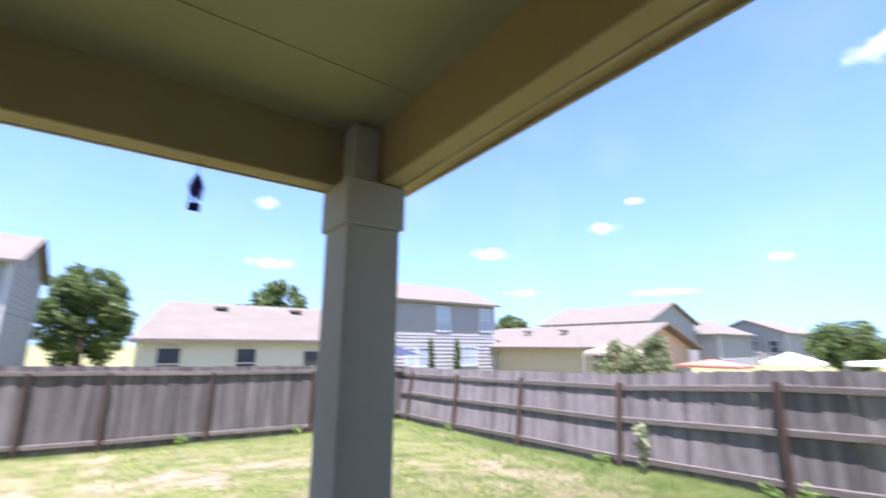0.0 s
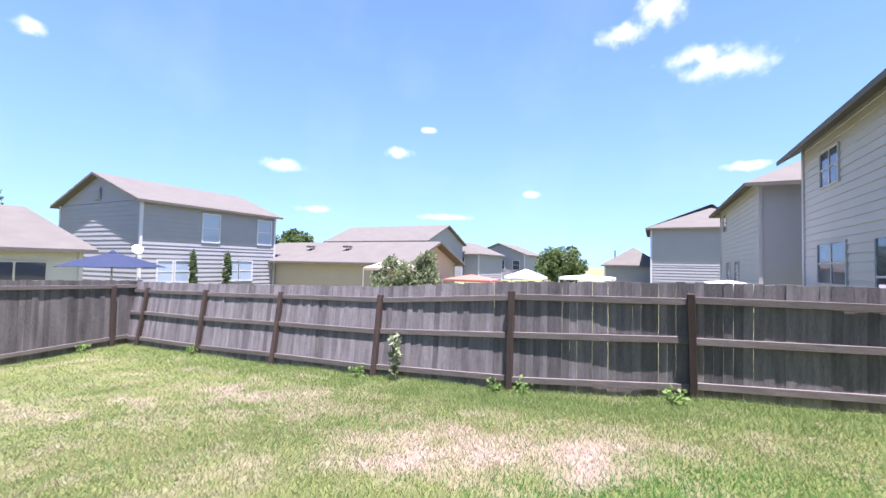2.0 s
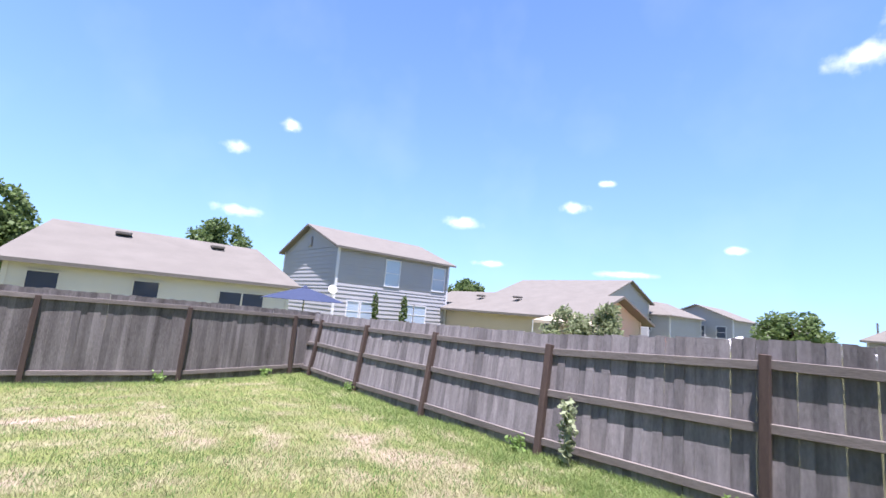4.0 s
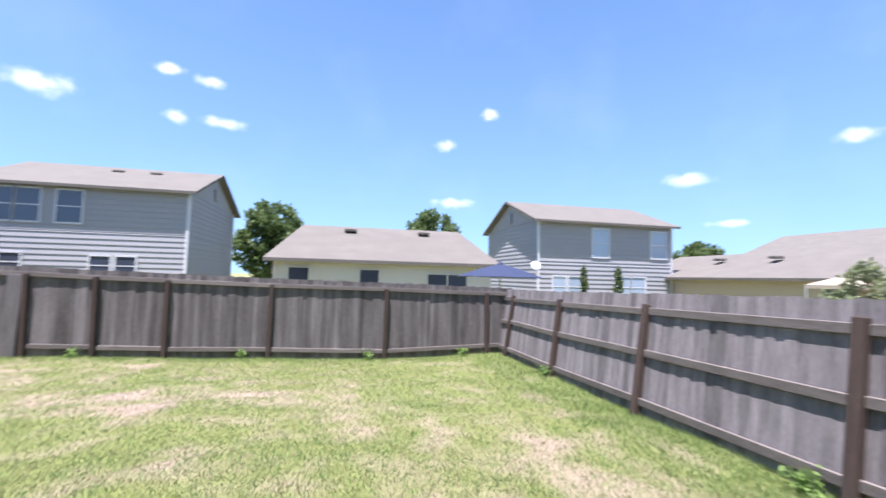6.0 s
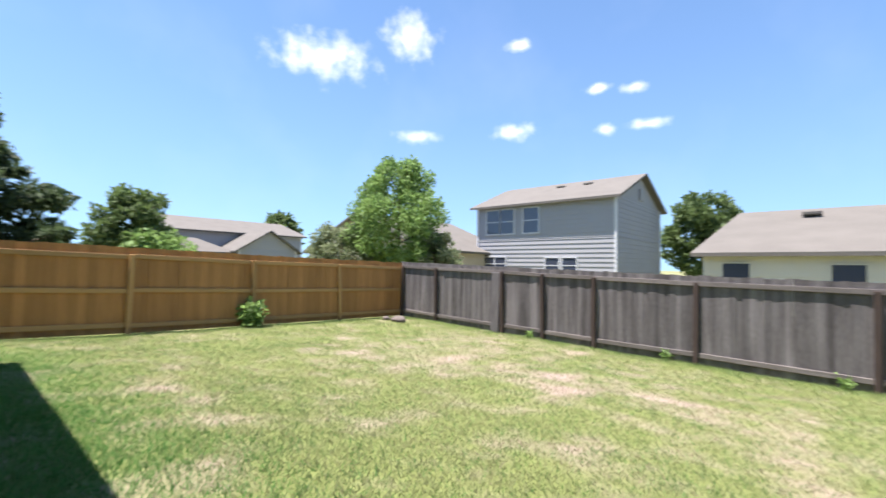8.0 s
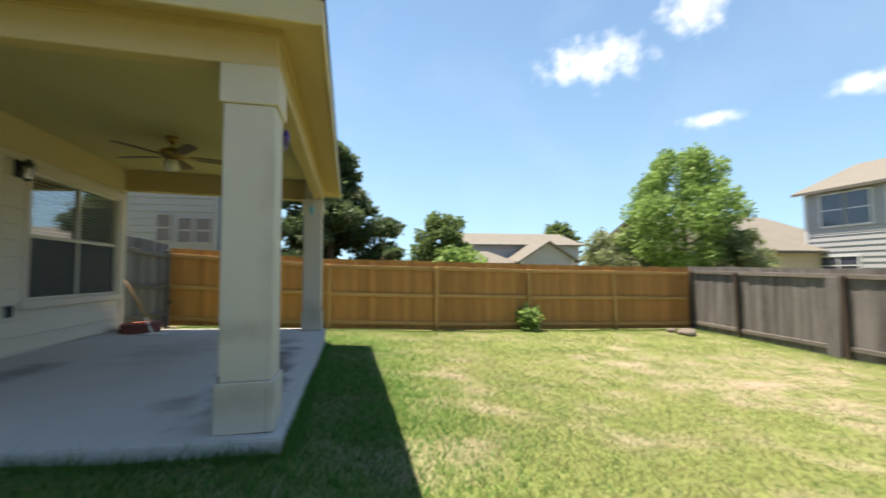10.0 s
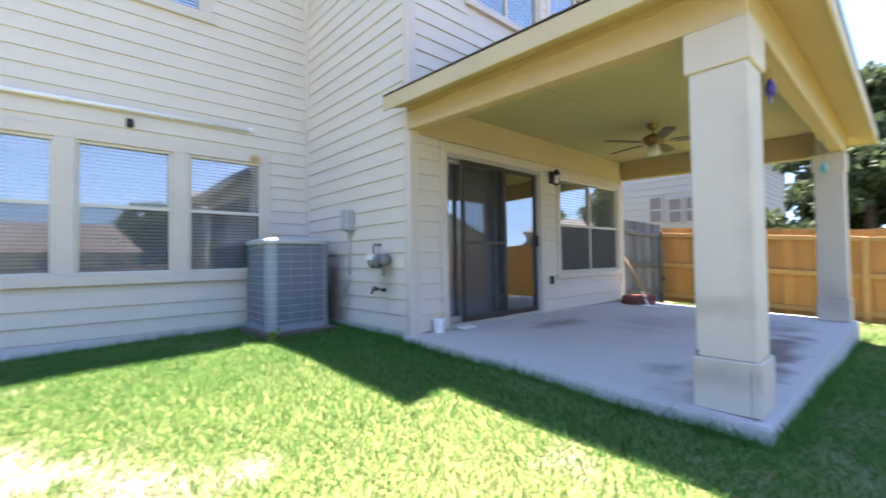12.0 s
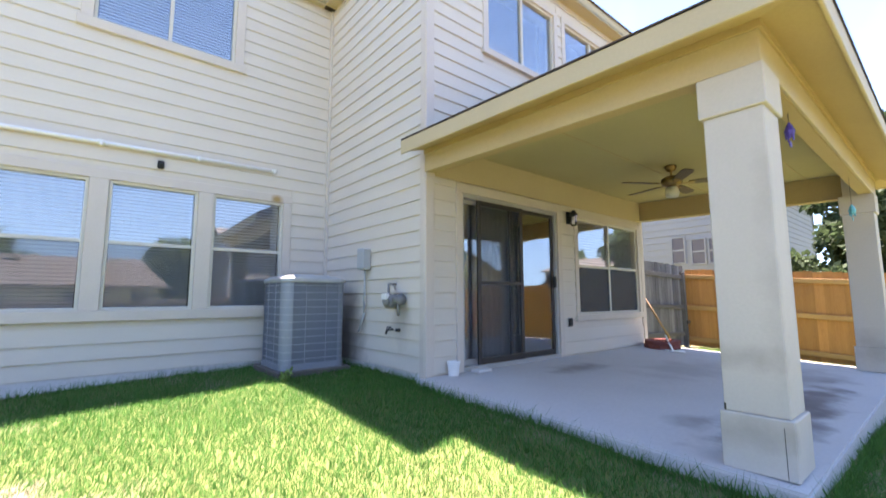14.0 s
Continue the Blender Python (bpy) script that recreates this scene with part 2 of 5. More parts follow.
def steps(a, b, fine, lo, hi):
    """Coordinates from a to b, close together between lo and hi, wider and wider outside."""
    r, s, x = list(np.arange(lo, hi + 1e-6, fine)), fine, hi
    while x < b:
        s *= 1.5
        x += s
        r.append(x)
    s, x = fine, lo
    while x > a:
        s *= 1.5
        x -= s
        r.insert(0, x)
    return r


# dry and bare spots of the lawn: x, y, radius, strength
SPOTS = [(3.5, 2.3, 0.9, 0.75), (4.1, 1.4, 0.75, 0.65), (2.8, 3.4, 0.5, 0.6), (3.8, 3.2, 0.45, 0.5), (1.7, 0.4, 1.9, -0.6), (2.15, 1.35, 0.2, 1.0), (2.62, 1.1, 0.25, 1.1), (3.1, 0.4, 0.25, 1.0), (2.95, 0.75, 0.2, 0.8),
         (4.3, 5.4, 1.1, 0.45), (-0.5, 9.0, 0.6, 0.7), (0.3, 8.5, 0.4, 0.6), (-2.5, 11.0, 1.9, 0.4), (4.5, 6.9, 0.7, 0.45), (1.1, 9.1, 1.2, 0.3), (-0.9, 4.9, 0.3, 0.7),
         (-2.4, 4.8, 0.3, 0.6), (0.1, 4.3, 0.3, 0.7), (-3.5, 8.3, 1.2, 0.35), (2.7, 7.8, 1.1, 0.35), (-1.4, 8.7, 0.9, 0.35), (-1.8, 4.9, 0.25, 0.6)]


def dryness(x, y):
    """How bare the lawn is, 0 to 1."""
    d = sum(s * math.exp(-((x - a) ** 2 + (y - b) ** 2) / (r * r)) for a, b, r, s in SPOTS)
    d += 0.40 * noise.noise((x * 0.7, y * 0.7, 3)) + 0.70 * noise.noise((x * 2.2, y * 2.2, 5)) + 0.40 * noise.noise((x * 6, y * 6, 8)) + 0.02
    return min(max(d, 0.0), 1.0)


def earth_mat():
    """Soil and straw under the blades: green thatch where the lawn is dense, pale dry straw where it is bare."""
    m = mat("lawn_soil", (0.33, 0.262, 0.205), (0.21, 0.165, 0.125), 1.0, 9.0, 70, 0.9)
    n, l = m.node_tree.nodes, m.node_tree.links
    b = n["Principled BSDF"]
    straw = b.inputs["Base Color"].links[0].from_socket
    at = n.new("ShaderNodeAttribute")
    at.attribute_name = "dry"
    mx = n.new("ShaderNodeMix")
    mx.data_type = "RGBA"
    mx.inputs[6].default_value = (0.145, 0.17, 0.05, 1)
    l.new(at.outputs["Fac"], mx.inputs["Factor"])
    l.new(straw, mx.inputs[7])
    l.new(mx.outputs[2], b.inputs["Base Color"])
    return m


xs, ys = steps(-700, 700, 0.1, -8, 6.6), steps(-700, 700, 0.1, -3, 13.4)
verts = [(x, y, ground_z(x, y) + (0.03 * noise.noise((x * 0.9, y * 0.9, 0)) if -9 < x < 8 and -4 < y < 14 else 0)) for y in ys for x in xs]
nx = len(xs)
faces = [(j * nx + i, j * nx + i + 1, (j + 1) * nx + i + 1, (j + 1) * nx + i) for j in range(len(ys) - 1) for i in range(nx - 1)]
me = bpy.data.meshes.new("ground")
me.from_pydata(verts, [], faces)
me.materials.append(earth_mat())
dry = me.attributes.new("dry", "FLOAT", "POINT")
dry.data.foreach_set("value", [dryness(v[0], v[1]) if -9 < v[0] < 8 and -4 < v[1] < 14 else 0.25 for v in verts])
for p in me.polygons:
    p.use_smooth = True
ground = tagged(new("ground", me), "patchy green lawn with dry straw-coloured bare spots", "lawn", kind="structure")


# ---- the house: walls with lap siding ----
WALL_Y, EAVE_Z, WEST, EAST, LAP = -2.56, 5.55, -5.0, 4.05, 0.175


def grid_wall(bm, axis, face, depth, a0, a1, z0, z1, holes):
    """A wall of boxes round its openings; axis: the way it runs; face: its outer side; depth: thickness, to the inside."""
    cuts_a = sorted({a0, a1, *[h[0] for h in holes], *[h[1] for h in holes]})
    cuts_z = sorted({z0, z1, *[h[2] for h in holes], *[h[3] for h in holes]})
    for i in range(len(cuts_a) - 1):
        for j in range(len(cuts_z) - 1):
            ca, cz = (cuts_a[i] + cuts_a[i + 1]) / 2, (cuts_z[j] + cuts_z[j + 1]) / 2
            if any(h[0] < ca < h[1] and h[2] < cz < h[3] for h in holes):
                continue
            lo, hi = sorted((face, face - depth))
            if axis == "x":
                box(bm, cuts_a[i], cuts_a[i + 1], lo, hi, cuts_z[j], cuts_z[j + 1])
            else:
                box(bm, lo, hi, cuts_a[i], cuts_a[i + 1], cuts_z[j], cuts_z[j + 1])


def wedge_mesh(name, material):
    """One siding board, a metre long in x, its face to +y, thicker at its lower edge."""
    bm = bmesh.new()
    prof = ((0.001, 0.0), (0.019, 0.0), (0.021, 0.004), (0.004, LAP - 0.001), (0.001, LAP - 0.001))
    a = [bm.verts.new((0, y, z)) for y, z in prof]
    b = [bm.verts.new((1, y, z)) for y, z in prof]
    for i in range(5):
        j = (i + 1) % 5
        bm.faces.new((a[i], a[j], b[j], b[i]))
    bm.faces.new(a[::-1])
    bm.faces.new(b)
    return mesh_of(name, bm, material)


BOARD = wedge_mesh("siding_board", M_SIDING)


def lap_boards(parent, axis, face, a0, a1, z0, z1, holes):
    """Rows of siding boards on a wall that faces +y (axis x) or +x (axis y), cut round the openings."""
    z, row = z0, 0
    while z < z1 - 0.02:
        h = min(LAP, z1 - z)
        spans = [(a0, a1)]
        for h0, h1, k0, k1 in holes:
            if k0 < z + h - 0.01 and k1 > z + 0.01:
                spans = [s for p, q in spans for s in ((p, min(q, h0)), (max(p, h1), q)) if s[1] - s[0] > 0.01]
        for p, q in spans:
            ob = new("siding_board", BOARD)
            ob.parent = parent
            if axis == "x":
                ob.location, ob.scale = (p, face, z), (q - p, 1, h / LAP)
            else:
                ob.rotation_euler, ob.location, ob.scale = (0, 0, radians(-90)), (face, q, z), (q - p, 1, h / LAP)
        z += LAP
        row += 1


BIG = [(2.90, 3.80, 0.70, 2.22), (1.80, 2.72, 0.70, 2.22), (0.70, 1.62, 0.70, 2.22)]      # three tall windows
UP_B = (1.46, 3.00, 4.12, 5.25)
DOOR = (-2.38, -0.52, 0.02, 2.08)
WIN_P = (-4.80, -2.90, 0.58, 2.06)
UP_A = [(-2.46, -1.0, 4.08, 5.2), (-4.3, -2.75, 4.08, 5.2)]
TW = 0.12

bm = bmesh.new()
grid_wall(bm, "x", WALL_Y, 0.15, 0.0, EAST, -0.4, EAVE_Z, BIG + [UP_B])
w1 = tagged(part("wall_north_rear", bm, M_SIDING), "beige lap-sided rear wall of the house with three tall windows", "wall", kind="structure")
bm = bmesh.new()
grid_wall(bm, "x", 0.0, 0.15, WEST, 0.0, -0.4, EAVE_Z, [DOOR, WIN_P] + UP_A)
w2 = tagged(part("wall_north_porch", bm, M_SIDING), "beige lap-sided wall behind the covered patio", "wall", kind="structure")
bm = bmesh.new()
box(bm, -0.15, 0.0, WALL_Y - 0.15, -0.15, -0.4, EAVE_Z)
w3 = tagged(part("wall_east_return", bm, M_SIDING), "beige lap-sided return wall beside the patio", "wall", kind="structure")
bm = bmesh.new()
box(bm, EAST - 0.15, EAST, -10.0, WALL_Y - 0.15, -0.5, EAVE_Z)
box(bm, WEST, WEST + 0.15, -10.0, -0.15, -0.5, EAVE_Z)
box(bm, WEST, EAST, -10.15, -10.0, -0.5, EAVE_Z)
tagged(part("wall_outer", bm, M_SIDING), "plain beige outer walls of the house", "wall", kind="structure")
# simple added room surfaces, their darkness put into the paint
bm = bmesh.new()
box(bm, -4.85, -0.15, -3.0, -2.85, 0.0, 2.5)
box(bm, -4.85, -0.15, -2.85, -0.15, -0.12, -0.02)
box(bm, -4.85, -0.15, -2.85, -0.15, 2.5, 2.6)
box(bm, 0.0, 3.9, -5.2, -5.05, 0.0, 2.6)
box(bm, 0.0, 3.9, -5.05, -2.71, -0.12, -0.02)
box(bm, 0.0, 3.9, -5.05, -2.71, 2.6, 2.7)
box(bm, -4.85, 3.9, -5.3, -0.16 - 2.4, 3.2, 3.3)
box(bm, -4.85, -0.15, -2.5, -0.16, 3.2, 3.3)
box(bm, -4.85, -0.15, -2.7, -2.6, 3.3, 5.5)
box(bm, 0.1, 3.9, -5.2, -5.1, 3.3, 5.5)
tagged(part("wall_inside", bm, M_ROOM), "added interior walls and floors painted dark as unlit rooms", "wall", kind="structure")

trim_holes = lambda hs, t=TW: [(a - t, b + t, c - t, d + t) for a, b, c, d in hs]
lap_boards(w1, "x", WALL_Y, 0.05, EAST - 0.09, -0.02, EAVE_Z, [(0.58, 3.92, 0.58, 2.34)] + trim_holes([UP_B]))
lap_boards(w2, "x", 0.0, WEST + 0.09, -0.09, 0.02, EAVE_Z, [(DOOR[0] - 0.10, DOOR[1] + 0.10, -0.1, 2.19), (WIN_P[0] - 0.09, WIN_P[1] + 0.09, WIN_P[2] - 0.09, WIN_P[3] + 0.09)] + trim_holes(UP_A, 0.09))
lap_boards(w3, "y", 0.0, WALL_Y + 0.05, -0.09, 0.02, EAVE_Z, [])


def trim(name, dims, material=None, parent=None, label="beige painted trim board"):
    bm = bmesh.new()
    box(bm, *dims)
    soften(bm, 0.004)
    ob = part(name, bm, material or M_TRIM, parent)
    if parent is None:
        tagged(ob, label, "trim", kind="structure")
    return ob


trim("trim", (-0.09, 0.026, 0.0, 0.026, -0.02, EAVE_Z))
trim("trim", (0.0, 0.026, -0.09, -0.002, -0.02, EAVE_Z))
trim("trim", (0.0, 0.05, WALL_Y, WALL_Y + 0.05, -0.02, EAVE_Z))
trim("trim", (EAST - 0.09, EAST + 0.02, WALL_Y, WALL_Y + 0.026, -0.02, EAVE_Z))
trim("trim", (WEST - 0.02, WEST + 0.09, 0.0, 0.026, -0.02, EAVE_Z))
bm = bmesh.new()
box(bm, 0.012, EAST - 0.01, WALL_Y, WALL_Y + 0.012, -0.5, -0.022)
box(bm, 0.0, 0.012, WALL_Y + 0.012, 0.0, -0.5, 0.018)
tagged(part("foundation", bm, M_CONC), "pale concrete foundation strip under the siding", "foundation", kind="structure")

# soffits, fascia and main roof
def roof_hip(name, x0, x1, y0, y1, z, rise, over, label, parent=None):
    """A hip roof with soffit, fascia and shingled slopes."""
    X0, X1, Y0, Y1 = x0 - over, x1 + over, y0 - over, y1 + over
    bm = bmesh.new()
    half = min(X1 - X0, Y1 - Y0) / 2
    t = z + 0.16
    if X1 - X0 < Y1 - Y0:
        r = [((X0 + X1) / 2, Y0 + half, t + rise * half), ((X0 + X1) / 2, Y1 - half, t + rise * half)]
    else:
        r = [(X0 + half, (Y0 + Y1) / 2, t + rise * half), (X1 - half, (Y0 + Y1) / 2, t + rise * half)]
    o = 0.03
    c = [bm.verts.new(p) for p in ((X0 - o, Y0 - o, t), (X1 + o, Y0 - o, t), (X1 + o, Y1 + o, t), (X0 - o, Y1 + o, t))]
    d = [bm.verts.new((p.co.x, p.co.y, t + 0.012)) for p in c]
    a, b = [bm.verts.new(p) for p in r]
    for i in range(4):
        j = (i + 1) % 4
        bm.faces.new((c[i], c[j], d[j], d[i]))
    bm.faces.new(c[::-1])
    if X1 - X0 < Y1 - Y0:
        quads = ((d[0], d[1], a), (d[1], d[2], b, a), (d[2], d[3], b), (d[3], d[0], a, b))
    else:
        quads = ((d[0], d[1], b, a), (d[1], d[2], b), (d[2], d[3], a, b), (d[3], d[0], a))
    for q in quads:
        bm.faces.new(q)
    return X0, X1, Y0, Y1, bm


def house_roof(nm, x0, x1, y0, y1):
    X0, X1, Y0, Y1, bm = roof_hip(nm, x0, x1, y0, y1, EAVE_Z, 0.42, 0.20, "")
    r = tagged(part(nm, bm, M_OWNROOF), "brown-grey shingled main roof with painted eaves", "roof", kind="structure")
    bm = bmesh.new()
    box(bm, X0, X1, Y0, Y1, EAVE_Z, EAVE_Z + 0.02)
    part("soffit", bm, M_FASCIA, r)
    bm = bmesh.new()
    for d in ((X0, X1, Y1 - 0.02, Y1, EAVE_Z - 0.02, EAVE_Z + 0.158), (X0, X1, Y0, Y0 + 0.02, EAVE_Z - 0.02, EAVE_Z + 0.158), (X0, X0 + 0.02, Y0 + 0.02, Y1 - 0.02, EAVE_Z - 0.02, EAVE_Z + 0.158), (X1 - 0.02, X1, Y0 + 0.02, Y1 - 0.02, EAVE_Z - 0.02, EAVE_Z + 0.158)):
        box(bm, *d)
    part("fascia", bm, M_FASCIA, r)
    return r


house_roof("roof_main", WEST, 0.0, -10.0, 0.0)
house_roof("roof_rear", -0.30, EAST, -10.1, WALL_Y - 0.06)

# ---- the covered patio ----
M_SLAB = add_spots(mat("patio_concrete", (0.55, 0.535, 0.515), (0.43, 0.415, 0.40), 0.85, 1.3, 35, 0.2, spread=0.6),
                   [((x, y, 0), (rx, ry, 0), s) for x, y, rx, ry, s in ((-1.5, 2.72, 1.3, 0.30, 0.75), (-1.0, 2.76, 0.75, 0.26, 0.8), (-2.3, 2.76, 0.9, 0.24, 0.75), (-1.9, 0.62, 0.55, 0.22, 0.6), (-3.4, 2.5, 0.8, 0.35, 0.5), (-2.9, 1.5, 0.9, 0.5, 0.25), (-0.6, 2.35, 0.25, 0.2, 0.4))], (0.16, 0.13, 0.12))
SH = 0.028                                   # the slab and its roof fall a little towards the lawn


def sheared(bm):
    for v in bm.verts:
        v.co.z -= SH * max(v.co.y, 0)
    return bm


N_EDGE, E_EDGE, W_EDGE = 3.16, 0.14, -5.05
BEAM_Z, CEIL_Z, BEAM_W = 2.23, 2.56, 0.14
PX1, PY1, POV = 0.05, 3.10, 0.29             # outer faces of the beams, overhang of the eaves
SOFFIT_Z, FASCIA_Z = 2.475, 2.375            # soffit at the beam, lower edge of the fascia
bm = bmesh.new()
box(bm, W_EDGE, E_EDGE, 0.004, N_EDGE, -0.30, 0.0)
soften(bm, 0.012, 2)
tagged(part("patio_slab", sheared(bm), M_SLAB), "pale worn concrete patio slab with dark stains", "patio", kind="structure")
bm = bmesh.new()
box(bm, W_EDGE + BEAM_W, PX1 - BEAM_W, 0.03, PY1 - BEAM_W, CEIL_Z, CEIL_Z + 0.02)
tagged(part("ceiling", sheared(bm), M_CEIL), "flat painted patio ceiling with thin panel seams", "ceiling", kind="structure")


def beam(core, face, frieze):
    """A boxed beam: tan core, a paler face board on its outer side and a thin frieze strip along the top of that."""
    # real paler cladding outside; darker core colour also dims the unlit inner side
    bm = bmesh.new()
    box(bm, *core, BEAM_Z, 2.62)
    soften(bm, 0.006)
    ob = tagged(part("beam", sheared(bm), M_TAN), "tan painted wooden patio beam with a pale face board", "beam", kind="structure")
    for nm, d, m in (("face_board", (*face, BEAM_Z - 0.004, SOFFIT_Z), M_FASCIA), ("frieze_strip", (*frieze, SOFFIT_Z - 0.055, SOFFIT_Z - 0.002), M_TAN)):
        bm = bmesh.new()
        box(bm, *d)
        soften(bm, 0.003)
        part(nm, sheared(bm), m, ob)
    return ob


W0 = W_EDGE + BEAM_W
beam((PX1 - BEAM_W, PX1 - 0.022, 0.03, PY1 - 0.022), (PX1 - 0.02, PX1, 0.03, PY1), (PX1 + 0.001, PX1 + 0.018, 0.03, PY1 + 0.018))
beam((W0, PX1 - BEAM_W - 0.002, PY1 - BEAM_W, PY1 - 0.022), (W_EDGE, PX1 - 0.022, PY1 - 0.02, PY1), (W_EDGE, PX1 - 0.001, PY1 + 0.001, PY1 + 0.018))
beam((W_EDGE + 0.022, W0 - 0.002, 0.03, PY1 - 0.022), (W_EDGE, W_EDGE + 0.02, 0.03, PY1 - 0.022), (W_EDGE - 0.018, W_EDGE - 0.001, 0.03, PY1 + 0.018))
bm = bmesh.new()
box(bm, W0 + 0.002, PX1 - BEAM_W - 0.004, 0.028, 0.045, 2.20, CEIL_Z - 0.002)
soften(bm, 0.004)
tagged(part("trim", bm, M_FASCIA), "smooth tan frieze board on the wall under the patio ceiling", "trim", kind="structure")

X0, X1, Y1 = W_EDGE - POV, PX1 + POV, PY1 + POV
t, m_, run = FASCIA_Z + 0.15, 0.55, 1.9
bm = bmesh.new()
o = 0.01
c = [bm.verts.new(p) for p in ((X0 - o, 0.0, t), (X1 + o, 0.0, t), (X1 + o, Y1 + o, t), (X0 - o, Y1 + o, t))]
u = [bm.verts.new(p) for p in ((X0 + run, 0.0, t + 0.02 + m_ * run), (X1 - run, 0.0, t + 0.02 + m_ * run), (X1 - run, Y1 - run, t + 0.02 + m_ * run), (X0 + run, Y1 - run, t + 0.02 + m_ * run))]
d = [bm.verts.new((p.co.x, p.co.y, t + 0.012)) for p in c]
for i in range(4):
    j = (i + 1) % 4
    bm.faces.new((c[i], c[j], d[j], d[i]))
for q in ((d[1], d[2], u[2], u[1]), (d[2], d[3], u[3], u[2]), (d[3], d[0], u[0], u[3]), u, (d[0], d[1], u[1], u[0])):
    bm.faces.new(q)
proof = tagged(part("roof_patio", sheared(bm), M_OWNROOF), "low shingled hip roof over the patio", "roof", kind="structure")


def soffit(a0, a1, b1, b0):
    """A sloping strip from the beam (a0 to a1) out to the fascia (b0 to b1)."""
    bm = bmesh.new()
    lo = [bm.verts.new((*p, SOFFIT_Z if k < 2 else FASCIA_Z + 0.02)) for k, p in enumerate((a0, a1, b1, b0))]
    hi = [bm.verts.new((v.co.x, v.co.y, v.co.z + 0.012)) for v in lo]
    bm.faces.new(lo[::-1])
    bm.faces.new(hi)
    for i in range(4):
        bm.faces.new((lo[i], lo[(i + 1) % 4], hi[(i + 1) % 4], hi[i]))
    part("soffit", sheared(bm), M_TAN, proof)


ix, iy = X1 - 0.02, Y1 - 0.02
soffit((PX1, 0.03), (PX1, PY1), (ix, iy), (ix, 0.03))
soffit((PX1, PY1), (W_EDGE, PY1), (X0 + 0.02, iy), (ix, iy))
soffit((W_EDGE, PY1), (W_EDGE, 0.03), (X0 + 0.02, 0.03), (X0 + 0.02, iy))
for dd in ((X1 - 0.02, X1, -0.02, Y1), (X0, X1 - 0.02, Y1 - 0.02, Y1), (X0, X0 + 0.02, -0.02, Y1 - 0.02)):
    bm = bmesh.new()
    box(bm, *dd, FASCIA_Z, t - 0.001)
    soften(bm, 0.004)
    part("fascia", sheared(bm), M_FASCIA, proof, "pale tan fascia board")


def column(x, y):
    """A boxed column with plinth and capital; x, y: its middle."""
    z0, z1 = -SH * y, BEAM_Z - SH * y
    root = thing("patio_column", "square boxed beige column with plinth and capital", "column", "patio columns", (x, y, z0))
    for nm, h, a, b in (("plinth", 0.168, 0.002, 0.30), ("shaft", 0.150, 0.30, 1.985), ("capital", 0.170, 1.985, z1 - z0 - 0.002)):
        bm = bmesh.new()
        box(bm, -h, h, -h, h, a, b)
        soften(bm, 0.006)
        part(nm, bm, M_COLUMN, root)
    bm = bmesh.new()
    box(bm, -0.13, 0.022, -0.13, 0.018, z1 - z0, CEIL_Z - BEAM_Z + z1 - z0 - 0.004)
    soften(bm, 0.006)
    part("neck", bm, M_COLUMN, root, "narrower boxed neck up to the ceiling")
    return root


add_spots(M_COLUMN, [((0.10, 2.75, 0.12), (0.12, 0.5, 0.10), 0.55), ((0.08, 2.8, 0.52), (0.12, 0.5, 0.07), 0.5), ((0.1, 3.1, 1.2), (0.1, 0.12, 0.9), 0.35), ((-0.3, 2.94, 1.0), (0.12, 0.3, 1.0), 0.3), ((W_EDGE + 0.17, 2.94, 0.2), (0.4, 0.4, 0.25), 0.5)], (0.30, 0.25, 0.20), 6.0, 1.6)
near_col = column(-0.115, 2.94)
for nm, d, lab in (("joint", (0.1675, 0.1695, 0.120, 0.1225, 0.004, 0.26), "dark open joint between boards"), ("chip", (0.149, 0.1512, -0.148, -0.138, 0.302, 0.34), "dark chipped paint at the plinth")):
    bm = bmesh.new()
    box(bm, *d)
    part(nm, bm, M_DARK, near_col, lab)
far_col = column(W_EDGE + 0.17, 2.94)
far_col.scale.x = -1


# ---- fences ----
def picket_mesh(name, w, material, dog=0.0, h=1.83):
    """One fence board, its face to +y, standing on z = 0; dog: cut corners."""
    bm = bmesh.new()
    x, c = w / 2, dog
    prof = [(-x, 0), (x, 0), (x, h - c), (x - c, h), (-x + c, h), (-x, h - c)] if dog else [(-x, 0), (x, 0), (x, h), (-x, h)]
    f = [bm.verts.new((a, 0.008, z)) for a, z in prof]
    g = [bm.verts.new((a, -0.008, z)) for a, z in prof]
    bm.faces.new(f)
    bm.faces.new(g[::-1])
    for i in range(len(prof)):
        j = (i + 1) % len(prof)
        bm.faces.new((f[i], g[i], g[j], f[j]))
    return mesh_of(name, bm, material)


